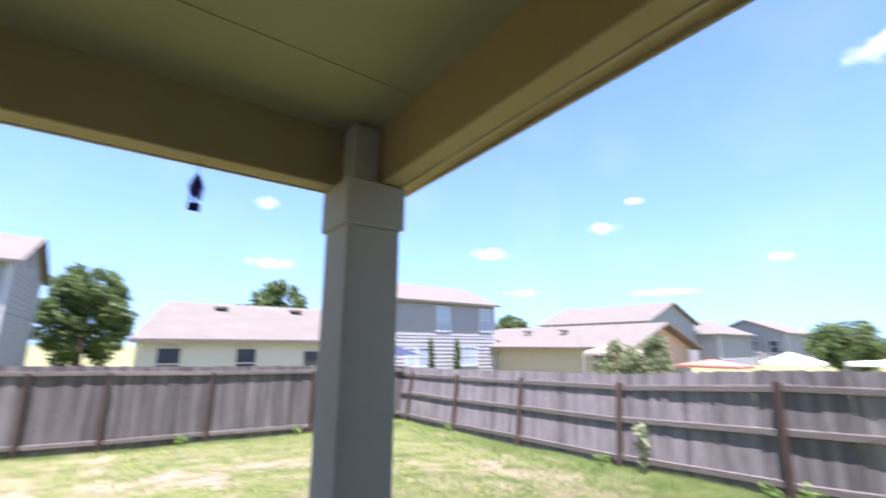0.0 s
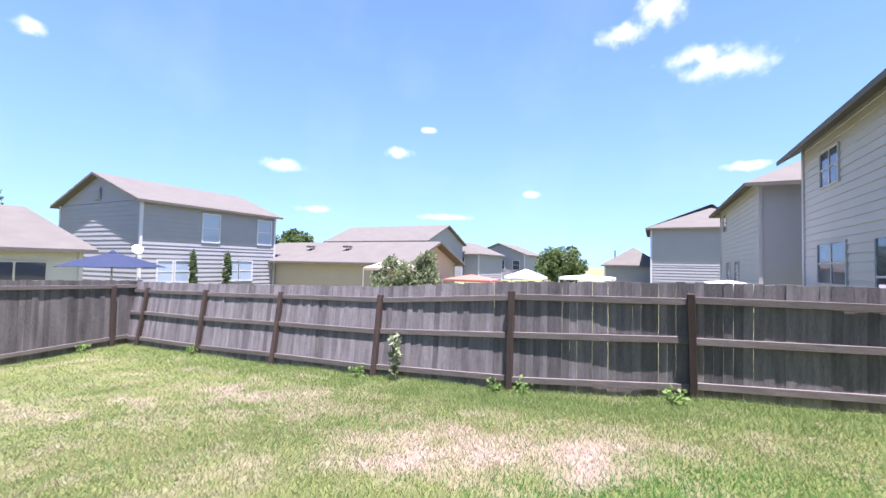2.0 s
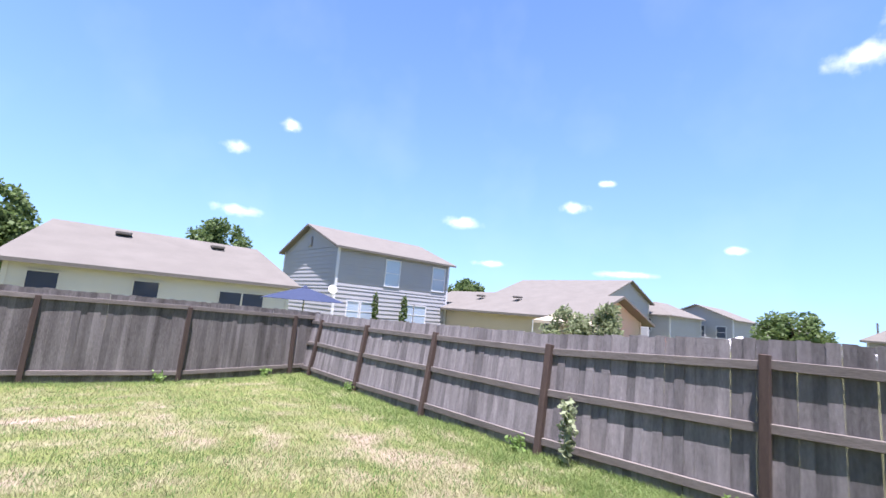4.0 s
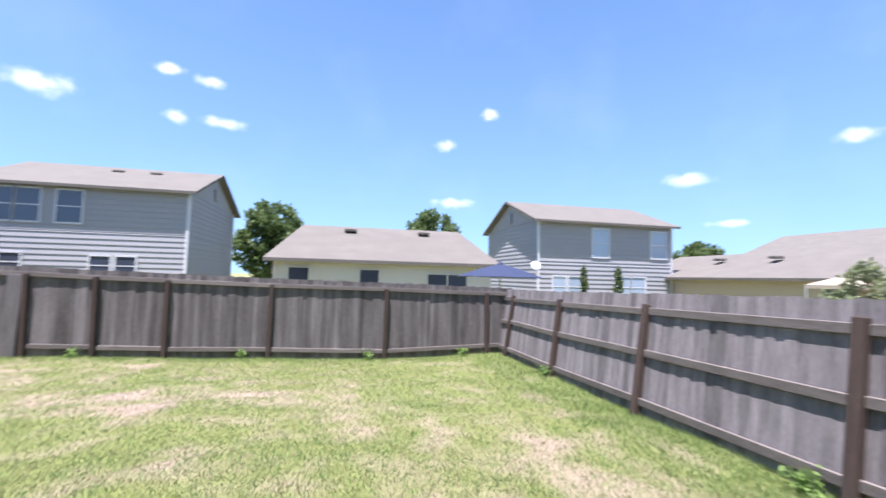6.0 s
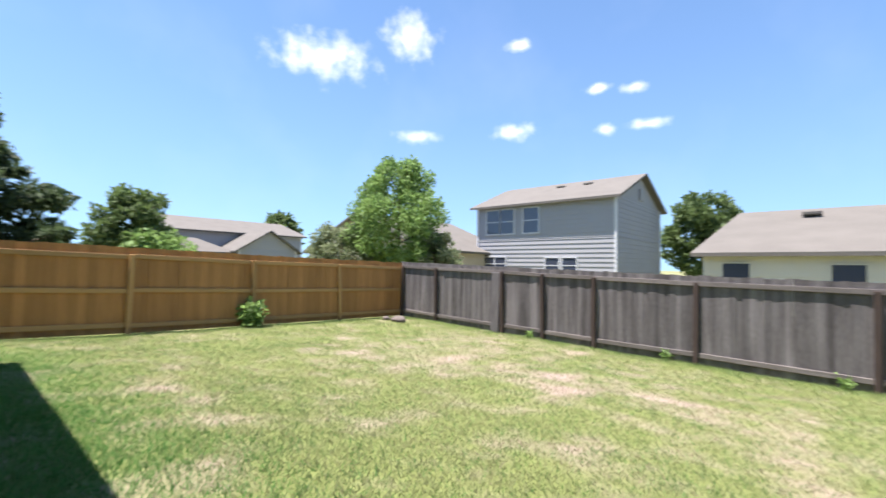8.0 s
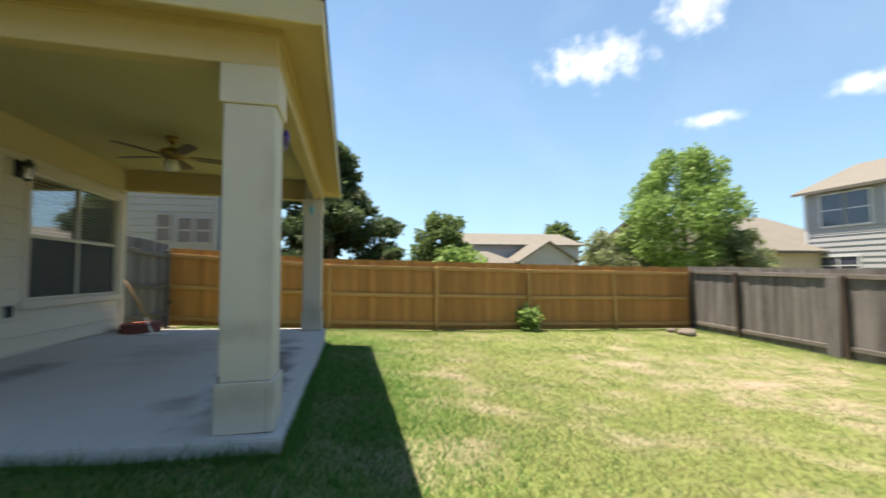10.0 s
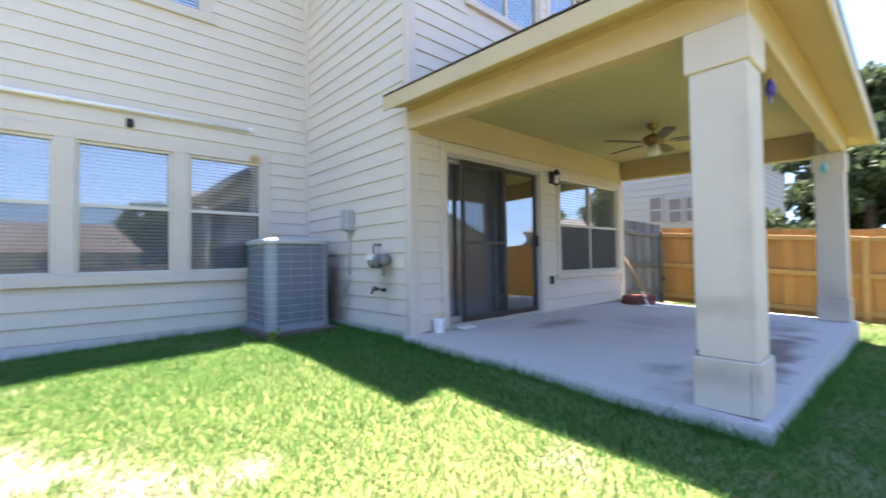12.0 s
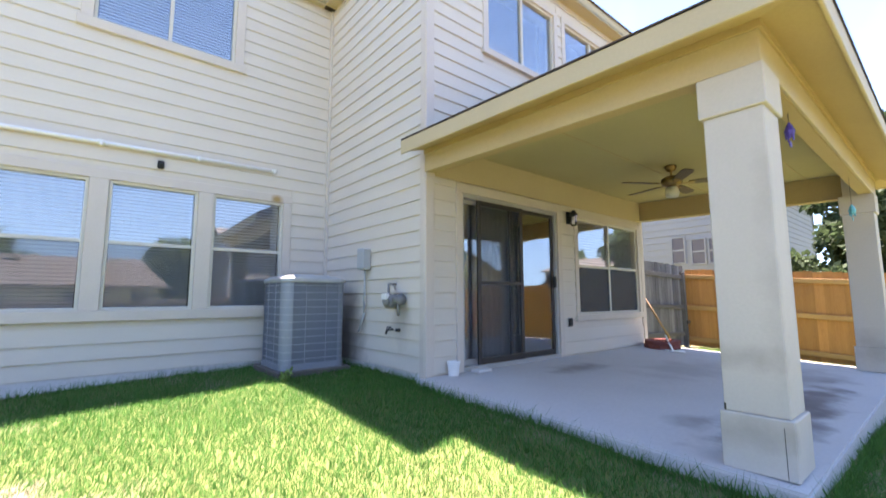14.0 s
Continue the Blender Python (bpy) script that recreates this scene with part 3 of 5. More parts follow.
def fence(name, label, a, b, face, posts, rails, mats, top=1.80, dog=0.0, width=0.14, gap=0.004, lean=0.0, post_out=0.05, post_w=0.09, seed=1, drop=0.0, tops=(), tight=99.0, upright=()):
    """A board fence from a to b. face: +1 or -1, the side of the line (left of a to b is +1) on which posts and rails stand;
    posts: distances of the posts from a; rails: heights above ground; tops: (distance, z) of the upper edge, where it does not
    follow the ground; tight: distance beyond which the boards touch."""
    rnd = random.Random(seed)
    a, b = Vector(a), Vector(b)
    L = (b - a).length
    d = (b - a) / L
    nrm = Vector((-d.y, d.x)) * face
    ang = math.atan2(d.y, d.x)
    root = thing(name, label, "fence")

    def top_z(s, g):
        return float(np.interp(s, [q[0] for q in tops], [q[1] for q in tops])) if tops else g + top

    def lean_at(s):
        """Lean in degrees at a distance from a, and how far the foot then stands off the line."""
        t_ = float(np.interp(s, [q[0] for q in upright], [q[1] for q in upright])) if upright else lean
        return t_, -(math.tan(radians(lean)) - math.tan(radians(t_))) * 1.45

    closed = picket_mesh("picket", width + 0.005, mats[0], dog)
    meshes = [picket_mesh("picket", width - gap - k * 0.0022, mats[0], dog) for k in range(3)]
    s = width / 2
    while s < L:
        le, off = lean_at(s)
        p = a + d * s + nrm * off
        ob = new("picket", closed if s > tight else rnd.choice(meshes))
        ob.parent = root
        z = ground_z(p.x, p.y) + 0.02
        k_ = 0.003 if (gap <= 0 or s > tight) and len(root.children) % 2 else 0.0
        ob.location = (p.x + nrm.x * k_, p.y + nrm.y * k_, z - drop)
        ob.scale = (1, 1, (top_z(s, z - 0.02) - z + rnd.uniform(-0.012, 0.012) + drop) / 1.83)
        ob.rotation_euler = (radians(le + rnd.uniform(-0.3, 0.3)), radians(rnd.uniform(-0.15, 0.15)), ang + radians(rnd.uniform(-0.7, 0.7)))
        s += width
    for i, q in enumerate(posts):
        le, off = lean_at(q)
        p = a + d * q + nrm * (post_out + off)
        g = ground_z(p.x, p.y)
        bm = bmesh.new()
        box(bm, -post_w / 2, post_w / 2, -post_w / 2, post_w / 2, -0.1, top_z(q, g) - g - 0.14)
        soften(bm, 0.006)
        ob = part("post", bm, mats[1], root)
        ob.location = (p.x, p.y, g)
        ob.rotation_euler = (radians(le + rnd.uniform(-1, 1)), radians(rnd.uniform(-2, 2) if post_w < 0.1 else 0), ang)
    ends = [0.0] + list(posts) + [L]
    for i in range(len(ends) - 1):
        if ends[i + 1] - ends[i] < 0.2:
            continue
        for r in rails:
            (l0, o0), (l1, o1) = lean_at(ends[i]), lean_at(ends[i + 1])
            p = a + d * (ends[i] + 0.002) + nrm * (0.03 + o0 - r * math.tan(radians(l0)))
            q = a + d * (ends[i + 1] - 0.002) + nrm * (0.03 + o1 - r * math.tan(radians(l1)))
            zs = []
            for e, pt in ((ends[i], p), (ends[i + 1], q)):
                g = ground_z(pt.x, pt.y)
                tz = top_z(e, g)
                zs.append((tz - (top - r) if r > 1.2 else g + r * (1 if r < 0.4 else (tz - g) / top)) + rnd.uniform(-0.015, 0.015))
            zp, zq = zs
            bm = bmesh.new()
            l2 = (q - p).length
            box(bm, 0, l2, -0.02, 0.02, -0.045, 0.045)
            soften(bm, 0.004)
            ob = part("rail", bm, mats[2], root)
            ob.location = (p.x, p.y, zp)
            ob.rotation_euler = (0, -math.atan2(zq - zp, l2), math.atan2(q.y - p.y, q.x - p.x))
    return root


FX, FY, BX = 6.22, 13.16, -7.7
GREY = (M_GREYWOOD, M_POST, M_RAIL)
DARKGREY = (mat("stained_weathered_wood", (0.215, 0.200, 0.194), (0.05, 0.043, 0.040), 0.9, 1.2, 25, 0.5, stretch=(6, 6, 0.6), island=0.3, spread=0.4), M_POST, M_RAIL)
fence("grey_fence", "weathered grey cedar board fence with leaning dark posts", (FX, -2.7), (FX, FY), 1, [0.95, 3.37, 5.81, 8.23, 10.67, 13.0, 15.3], (0.17, 0.84, 1.44), GREY, top=1.68, gap=-0.0008, width=0.105, lean=7.0, seed=2, drop=0.09, tight=6.9, upright=((0, -3.0), (4.2, -2.0), (5.8, 1.5), (8.2, 6.0), (10.6, 7.0)),
      tops=((0, 1.06), (3.37, 1.04), (5.81, 0.97), (8.23, 0.80), (10.67, 0.74), (13.0, 0.68), (15.9, 0.63)))
back = fence("grey_fence", "weathered grey cedar board fence at the back of the yard", (FX + 0.32, FY), (BX, FY), 1, [0.67, 3.17, 5.72, 7.77, 9.07, 10.27, 12.67, 14.17], (0.20, 1.60), DARKGREY, top=1.76, width=0.105, gap=-0.006, seed=3, tops=((0, 0.65), (3.12, 0.72), (5.72, 0.77), (7.72, 0.82), (14.22, 1.02)))
bm = bmesh.new()
box(bm, -0.13, 0.13, -0.02, 0.02, -0.1, 1.62)
soften(bm, 0.005)
board = part("cover_board", bm, M_GREYWOOD, back, "wide pale grey board nailed over the fence joint")
board.location, board.rotation_euler = (FX + 0.32 - 10.50, FY - 0.075, ground_z(FX - 10.18, FY)), (0, radians(1.5), 0)
fence("brown_fence", "new brown-stained board fence with stepped panels", (BX, FY - 0.02), (BX, -0.3), 1, [2.45, 4.97, 7.47, 10.05, 12.3], (0.17, 0.90, 1.62), (M_BROWNWOOD, M_BROWNRAIL, M_BROWNRAIL), top=1.80, seed=4, dog=0.012, gap=-0.006, tops=((0, 0.99), (5.0, 1.09), (7.4, 1.16), (10.0, 1.23), (13.5, 1.48)))
fence("side_fence", "weathered grey side fence beside the house corner", (FX - 0.1, -2.75), (EAST + 0.03, -2.75), -1, [0.3, 1.85], (0.30, 0.88, 1.55), (M_GREYWOOD, M_GREYWOOD, M_RAIL), top=1.8, seed=5, gap=-0.004, dog=0.02)
fence("side_fence", "weathered grey side fence beyond the patio", (BX + 0.03, -0.35), (WEST, -0.35), 1, [0.12, 2.5], (0.30, 0.88, 1.55), (M_GREYWOOD, M_GREYWOOD, M_RAIL), seed=6, gap=-0.004)


# ---- neighbouring houses ----
def lap_sheet(bm, p, q, z0, z1, lap=0.2):
    """Sawtooth siding from p to q (outside on the right of the way p to q), z0 to z1."""
    p, q = Vector(p), Vector(q)
    d = (q - p).normalized()
    n = Vector((d.y, -d.x))
    z = z0
    while z < z1 - 1e-3:
        h = min(lap, z1 - z)
        v = [bm.verts.new((*(a + n * o), zz)) for a, o, zz in ((p, 0.035, z), (q, 0.035, z), (q, 0.005, z + h), (p, 0.005, z + h))]
        w = [bm.verts.new((*(a + n * 0.0), z)) for a in (p, q)]
        bm.faces.new(v)
        bm.faces.new((w[0], w[1], v[1], v[0]))
        z += lap


def far_window(root, p, d, z0, z1, w, panes=2, t=0.08, material=None, pane=None):
    """A sash window on a wall: p its lower left corner in plan, d the way along the wall (outside on its right)."""
    p, d = Vector(p), Vector(d).normalized()
    ang = math.atan2(d.y, d.x)
    holder = new("window")
    holder.parent = root
    holder.location, holder.rotation_euler = (p.x, p.y, z0), (0, 0, ang)
    h = z1 - z0
    bm = bmesh.new()
    for dm in ((-t, w + t, -0.07, 0.02, -t, 0), (-t, w + t, -0.07, 0.02, h, h + t), (-t, 0, -0.07, 0.02, 0, h), (w, w + t, -0.07, 0.02, 0, h), (0, w, -0.055, 0.0, h / 2 - 0.025, h / 2 + 0.025)):
        box(bm, *dm)
    for k in range(1, panes):
        box(bm, w * k / panes - 0.03, w * k / panes + 0.03, -0.056, 0.0, 0, h / 2 - 0.025)
        box(bm, w * k / panes - 0.03, w * k / panes + 0.03, -0.056, 0.0, h / 2 + 0.025, h)
    part("window_frame", bm, material or M_GREYTRIM, holder)
    bm = bmesh.new()
    box(bm, 0, w, -0.04, -0.035, 0, h)
    part("pane", bm, pane or M_PANE, holder)


def pane_mat(name, col):
    m = bpy.data.materials.new(name)
    m.use_nodes = True
    b = m.node_tree.nodes["Principled BSDF"]
    b.inputs["Base Color"].default_value = (*col, 1)
    b.inputs["Roughness"].default_value = 0.06
    b.inputs["Specular IOR Level"].default_value = 0.8
    return m


M_PANE = pane_mat("dark_pane", (0.05, 0.06, 0.09))
M_PANEPALE = pane_mat("pane_over_pale_blind", (0.34, 0.42, 0.52))


def gable_house(name, label, x0, x1, y0, y1, base, eave, ridge, low, materials, axis="x", over=0.45, split=2.8, hip=False, windows=(), pane=None):
    """A house with sawtooth siding, its roof's ridge along axis. materials: lower, upper siding, roof.
    windows: (side, start, width, z0, z1, panes), with start measured along the side from its left, seen from outside."""
    root = thing(name, label, "house", "neighbouring houses", ((x0 + x1) / 2, (y0 + y1) / 2, base))
    inv = Matrix.Translation((-(x0 + x1) / 2, -(y0 + y1) / 2, -base))
    corners = {"s": ((x0, y0), (x1, y0)), "e": ((x1, y0), (x1, y1)), "n": ((x1, y1), (x0, y1)), "w": ((x0, y1), (x0, y0))}
    mid = base + split
    for nm, za, zb, m in (("lower_wall", base - 0.5, min(mid, eave), materials[0]), ("upper_wall", mid, eave, materials[1])):
        if zb - za < 0.05:
            continue
        bm = bmesh.new()
        for p, q in corners.values():
            lap_sheet(bm, p, q, za, zb, low or 0.2)
        if nm == "upper_wall" or mid >= eave:
            if not hip:
                if axis == "x":
                    ends, along = (("w", y0, y1), ("e", y0, y1)), None
                    for xx in (x0, x1):
                        bm.faces.new([bm.verts.new(p) for p in ((xx, y0, eave), (xx, y1, eave), (xx, (y0 + y1) / 2, ridge))])
                else:
                    for yy in (y0, y1):
                        bm.faces.new([bm.verts.new(p) for p in ((x0, yy, eave), (x1, yy, eave), ((x0 + x1) / 2, yy, ridge))])
        bm.transform(inv)
        part(nm, bm, m, root)["kind"] = "stuff"
    for px, py in ((x0, y0), (x1, y0), (x1, y1), (x0, y1)):
        bm = bmesh.new()
        box(bm, px - 0.07, px + 0.07, py - 0.07, py + 0.07, base - 0.4, eave)
        bm.transform(inv)
        part("corner_trim", bm, M_GREYTRIM if materials[0] is M_PALESIDE else materials[0], root)
    o, th = over, 0.14
    slope = (ridge - eave) / ((y1 - y0) / 2 if axis == "x" else (x1 - x0) / 2)
    ze = eave - slope * o
    bm = bmesh.new()
    if axis == "x":
        hx = (1.2 if hip == "short" else (y1 - y0) / 2 + o) if hip else 0
        pts = [(x0 - o, y0 - o, ze), (x1 + o, y0 - o, ze), (x1 + o, y1 + o, ze), (x0 - o, y1 + o, ze), (x0 - o + hx, (y0 + y1) / 2, ridge), (x1 + o - hx, (y0 + y1) / 2, ridge)]
        quads = ((0, 1, 5, 4), (2, 3, 4, 5), (1, 2, 5), (3, 0, 4))
    else:
        hx = ((x1 - x0) / 2 + o) if hip else 0
        pts = [(x0 - o, y0 - o, ze), (x1 + o, y0 - o, ze), (x1 + o, y1 + o, ze), (x0 - o, y1 + o, ze), ((x0 + x1) / 2, y0 - o + hx, ridge), ((x0 + x1) / 2, y1 + o - hx, ridge)]
        quads = ((1, 2, 5, 4), (3, 0, 4, 5), (0, 1, 4), (2, 3, 5))
    lo = [bm.verts.new(p) for p in pts]
    up = [bm.verts.new((p[0], p[1], p[2] + th)) for p in pts]
    sel = quads if hip else quads[:2]
    for q in sel:
        bm.faces.new([up[i] for i in q])
        bm.faces.new([lo[i] for i in q][::-1])
    rim = [(0, 1), (1, 2), (2, 3), (3, 0)] if hip else ([(0, 1), (1, 5), (5, 2), (2, 3), (3, 4), (4, 0)] if axis == "x" else [(0, 4), (4, 1), (1, 2), (2, 5), (5, 3), (3, 0)])
    for i, j in rim:
        bm.faces.new((lo[i], lo[j], up[j], up[i]))
    bm.transform(inv)
    part("roof", bm, materials[2], root)
    for side, start, w, za, zb, panes in windows:
        p, q = Vector(corners[side][0]), Vector(corners[side][1])
        d = (q - p).normalized()
        pt = p + d * start - Vector(((x0 + x1) / 2, (y0 + y1) / 2))
        far_window(root, pt, d, za - base, zb - base, w, panes, 0.08 if materials[0] is M_PALESIDE else 0.045, None if materials[0] is M_PALESIDE else materials[0], pane)
    return root


# white trim greyed in its colour for the shade under the eaves
M_GREYTRIM = mat("shade_greyed_trim", (0.58, 0.59, 0.61), (0.52, 0.53, 0.55), 0.6, 2.0, 40, 0.05)
# west house: its shaded side put into the siding colour, dimmer and bluer
M_SHADESIDE = mat("shade_toned_siding", (0.27, 0.285, 0.30), (0.24, 0.255, 0.27), 0.8, 1.0, 30, 0.1)
M_PALESIDE = mat("pale_grey_siding", (0.325, 0.33, 0.345), (0.29, 0.295, 0.31), 0.8, 1.0, 30, 0.1)
M_CREAM = mat("cream_siding", (0.58, 0.565, 0.50), (0.53, 0.515, 0.455), 0.8, 1.0, 30, 0.1)
M_BLUEGREY = mat("greige_siding", (0.44, 0.43, 0.42), (0.40, 0.39, 0.38), 0.8, 1.0, 30, 0.1)
M_TANSIDE = mat("tan_siding", (0.50, 0.44, 0.34), (0.45, 0.39, 0.30), 0.8, 1.0, 30, 0.1)
PALE = (M_PALESIDE, M_PALESIDE, M_SHINGLE)
h1 = gable_house("two_storey_house", "two-storey pale grey lap-sided house with shingled gable roof", 13.47, 22.6, 26.2, 35.0, -1.2, 4.45, 6.1, 0.27, PALE, split=3.2, over=0.42, pane=M_PANEPALE,
            windows=(("s", 3.55, 1.1, 2.35, 4.05, 1), ("s", 7.65, 1.1, 2.4, 4.05, 1), ("s", 0.95, 0.8, -0.1, 1.1, 1), ("s", 1.95, 0.8, -0.1, 1.1, 1), ("s", 5.1, 1.0, -0.1, 1.15, 1), ("s", 6.2, 1.0, -0.1, 1.15, 1)))
h2 = gable_house("two_storey_house", "two-storey pale grey lap-sided house behind the back fence", -14.78, -5.5, 27.0, 35.6, -1.2, 4.95, 6.7, 0.27, PALE, split=3.9, over=0.42,
            windows=(("s", 0.75, 1.0, 3.1, 4.65, 1), ("s", 1.85, 1.0, 3.1, 4.65, 1), ("s", 3.55, 1.05, 3.1, 4.65, 1), ("s", 0.55, 1.7, 0.7, 1.55, 2), ("s", 5.1, 0.85, 0.6, 1.5, 1), ("s", 6.2, 0.85, 0.6, 1.5, 1)))
h3 = gable_house("cream_house", "single-storey cream house with broad shingled hip roof", -0.45, 8.95, 21.9, 27.6, -1.2, 1.62, 3.15, 0.3, (M_CREAM, M_CREAM, M_SHINGLE), hip="short", split=9, over=0.42,
            windows=(("s", 0.55, 0.8, -0.1, 1.15, 1), ("s", 3.5, 0.8, -0.1, 1.12, 1), ("s", 6.5, 1.8, -0.4, 1.0, 2)))
hd = gable_house("greige_house", "large two-storey greige house beyond the side fence", 7.5, 17.2, -14.5, -3.2, -0.9, 5.12, 8.6, 0.22, (M_BLUEGREY, M_BLUEGREY, M_SHINGLE), split=9, over=0.6,
            windows=(("n", 1.6, 1.3, 3.6, 4.55, 2), ("n", 1.3, 2.0, 0.9, 1.98, 2), ("n", 4.9, 1.9, 0.3, 1.95, 2)))
he = gable_house("greige_house", "pale two-storey greige house with hip roof", 20.3, 30.8, -12.0, -2.6, -0.9, 4.75, 7.2, 0.22, (M_BLUEGREY, M_BLUEGREY, M_SHINGLE), hip=True, split=9, over=0.6,
            windows=(("n", 1.0, 1.2, 3.4, 4.4, 1), ("n", 2.4, 1.0, 0.6, 1.6, 1), ("n", 5.0, 1.0, 0.6, 1.6, 1)))
hc = gable_house("pale_house", "distant two-storey pale grey house with hip roof", 41.0, 50.0, -8.5, 1.3, -0.9, 4.75, 7.0, 0.25, PALE, hip=True, split=2.4, over=0.45)
gable_house("low_house", "low distant shed-like house with pale roof", 46.0, 55.0, 0.5, 5.5, -0.9, 1.6, 3.2, 0.25, PALE, hip=True, split=9, over=0.4)
f1 = gable_house("low_tan_house", "single-storey tan house with shingled gable roof", 22.8, 30.0, 15.0, 29.0, -1.1, 1.35, 2.65, 0.25, (M_TANSIDE, M_TANSIDE, M_SHINGLE), axis="y", split=9, over=0.7,
            windows=(("w", 11.6, 0.8, -0.2, 0.9, 1),))
gable_house("distant_house", "distant two-storey pale house with gable facing the yards", 42.0, 52.0, 24.0, 38.0, -1.2, 3.9, 5.9, 0.3, PALE, axis="y", split=9, over=0.5,
            windows=(("w", 9.0, 1.2, 0.9, 2.3, 2), ("w", 11.0, 0.9, 0.9, 2.3, 1), ("w", 12.6, 0.9, 0.9, 2.3, 1)))
gable_house("distant_house", "distant two-storey pale house with hip roof", 52.5, 62.0, 21.8, 27.5, -1.2, 2.8, 4.2, 0.3, PALE, hip=True, split=3, over=0.5,
            windows=(("w", 1.2, 1.0, 0.8, 2.2, 1), ("w", 2.6, 1.0, 0.8, 2.2, 1)))
gable_house("distant_house", "distant pale two-storey house at the end of the row", 64.0, 74.0, 18.8, 27.0, -1.2, 3.0, 4.6, 0.3, PALE, axis="x", split=3, over=0.5,
            windows=(("w", 4.0, 1.0, 0.6, 2.0, 1), ("w", 6.4, 1.0, 0.6, 2.0, 1)))
gable_house("distant_house", "far low grey house on the horizon", 74.0, 84.0, 14.0, 21.0, -1.2, 1.2, 2.6, 0.3, PALE, axis="y", split=9, over=0.4)
hw = gable_house("pale_west_house", "pale two-storey house west of the patio", -24.0, -12.0, -10.0, -0.6, -0.6, 5.2, 7.2, 0.22, (M_SHADESIDE, M_SHADESIDE, M_SHINGLE), split=9,
            windows=(("e", 7.75, 0.36, 1.95, 2.75, 1), ("e", 8.35, 0.36, 1.9, 2.65, 1), ("e", 8.85, 0.4, 1.9, 2.65, 1)))
gable_house("far_west_house", "far two-storey pale house with long shingled roof", -52.0, -41.0, 16.2, 29.0, -0.8, 4.0, 5.6, 0.3, PALE, axis="y", split=9, over=0.5)
gable_house("far_west_house", "far gabled wing with shingled roof", -41.0, -36.0, 20.0, 25.5, -0.8, 2.2, 3.9, 0.3, PALE, axis="x", split=9, over=0.5)
gable_house("far_west_house", "far low porch wing with shingled roof", -41.0, -37.0, 14.5, 19.5, -0.8, 2.0, 3.0, 0.3, PALE, axis="y", hip=True, split=9, over=0.5)
gable_house("brown_house", "shaded brown house behind the maple", -26.0, -14.2, 21.0, 30.0, -0.8, 1.9, 4.3, 0.25, (M_TANSIDE, M_TANSIDE, M_SHINGLE), axis="y", split=9, over=0.4)
gable_house("south_house", "pale two-storey house across the street", 6.5, 16.0, -34.0, -24.0, -0.9, 4.75, 7.2, 0.25, (M_BLUEGREY, M_BLUEGREY, M_SHINGLE), split=9, over=0.4)


def roof_vent(parent, p):
    """A low box vent on a roof; p in the world."""
    q = Vector(p) - parent.location
    bm = bmesh.new()
    box(bm, q.x - 0.28, q.x + 0.28, q.y - 0.25, q.y + 0.25, q.z, q.z + 0.16)
    soften(bm, 0.04)
    part("roof_vent", bm, M_SHINGLE, parent, "low roof vent")


roof_vent(h3, (2.6, 24.2, 2.98))
roof_vent(h3, (6.2, 24.2, 2.98))
roof_vent(h2, (-8.3, 30.2, 6.3))
roof_vent(h2, (-10.2, 30.2, 6.3))
roof_vent(f1, (24.6, 21.0, 2.3))
roof_vent(f1, (24.6, 24.5, 2.3))
for hh, xx, yy, zz in ((h1, 13.40, 30.6, 5.0), (h2, -5.43, 31.3, 5.5)):
    q = Vector((xx, yy, zz)) - hh.location
    bm = bmesh.new()
    s_ = 1 if hh is h2 else -1
    box(bm, q.x - 0.05, q.x + 0.05, q.y - 0.3, q.y + 0.3, q.z - 0.35, q.z + 0.35)
    for k in range(5):
        box(bm, q.x - 0.07, q.x + 0.07, q.y - 0.26, q.y + 0.26, q.z - 0.3 + k * 0.13, q.z - 0.25 + k * 0.13)
    part("gable_vent", bm, M_PALESIDE, hh, "slatted gable vent")


# ---- windows and door of the house ----
M_FRAME = mat("almond_frame", (0.62, 0.58, 0.48), (0.56, 0.52, 0.43), 0.5, 4, 50, 0.03)
M_BLIND = mat("white_blind", (0.84, 0.86, 0.88), (0.80, 0.82, 0.84), 0.5, 4, 50, 0.02)
M_ALU = mat("pale_aluminium", (0.46, 0.45, 0.42), (0.38, 0.37, 0.35), 0.45, 6, 60, 0.03, metal=0.2)
M_BRONZE = mat("bronze_frame", (0.045, 0.036, 0.03), (0.03, 0.024, 0.02), 0.4, 6, 60, 0.03, spec=0.5)


def screen_mat(name, cover):
    """Fine dark insect screen; cover: the share of it that is thread."""
    m = bpy.data.materials.new(name)
    m.use_nodes = True
    b = m.node_tree.nodes["Principled BSDF"]
    b.inputs["Base Color"].default_value, b.inputs["Roughness"].default_value, b.inputs["Alpha"].default_value = (0.06, 0.065, 0.07, 1), 0.6, cover
    return m


M_MESH, M_MESHDENSE = screen_mat("window_screen", 0.16), screen_mat("dense_window_screen", 0.55)


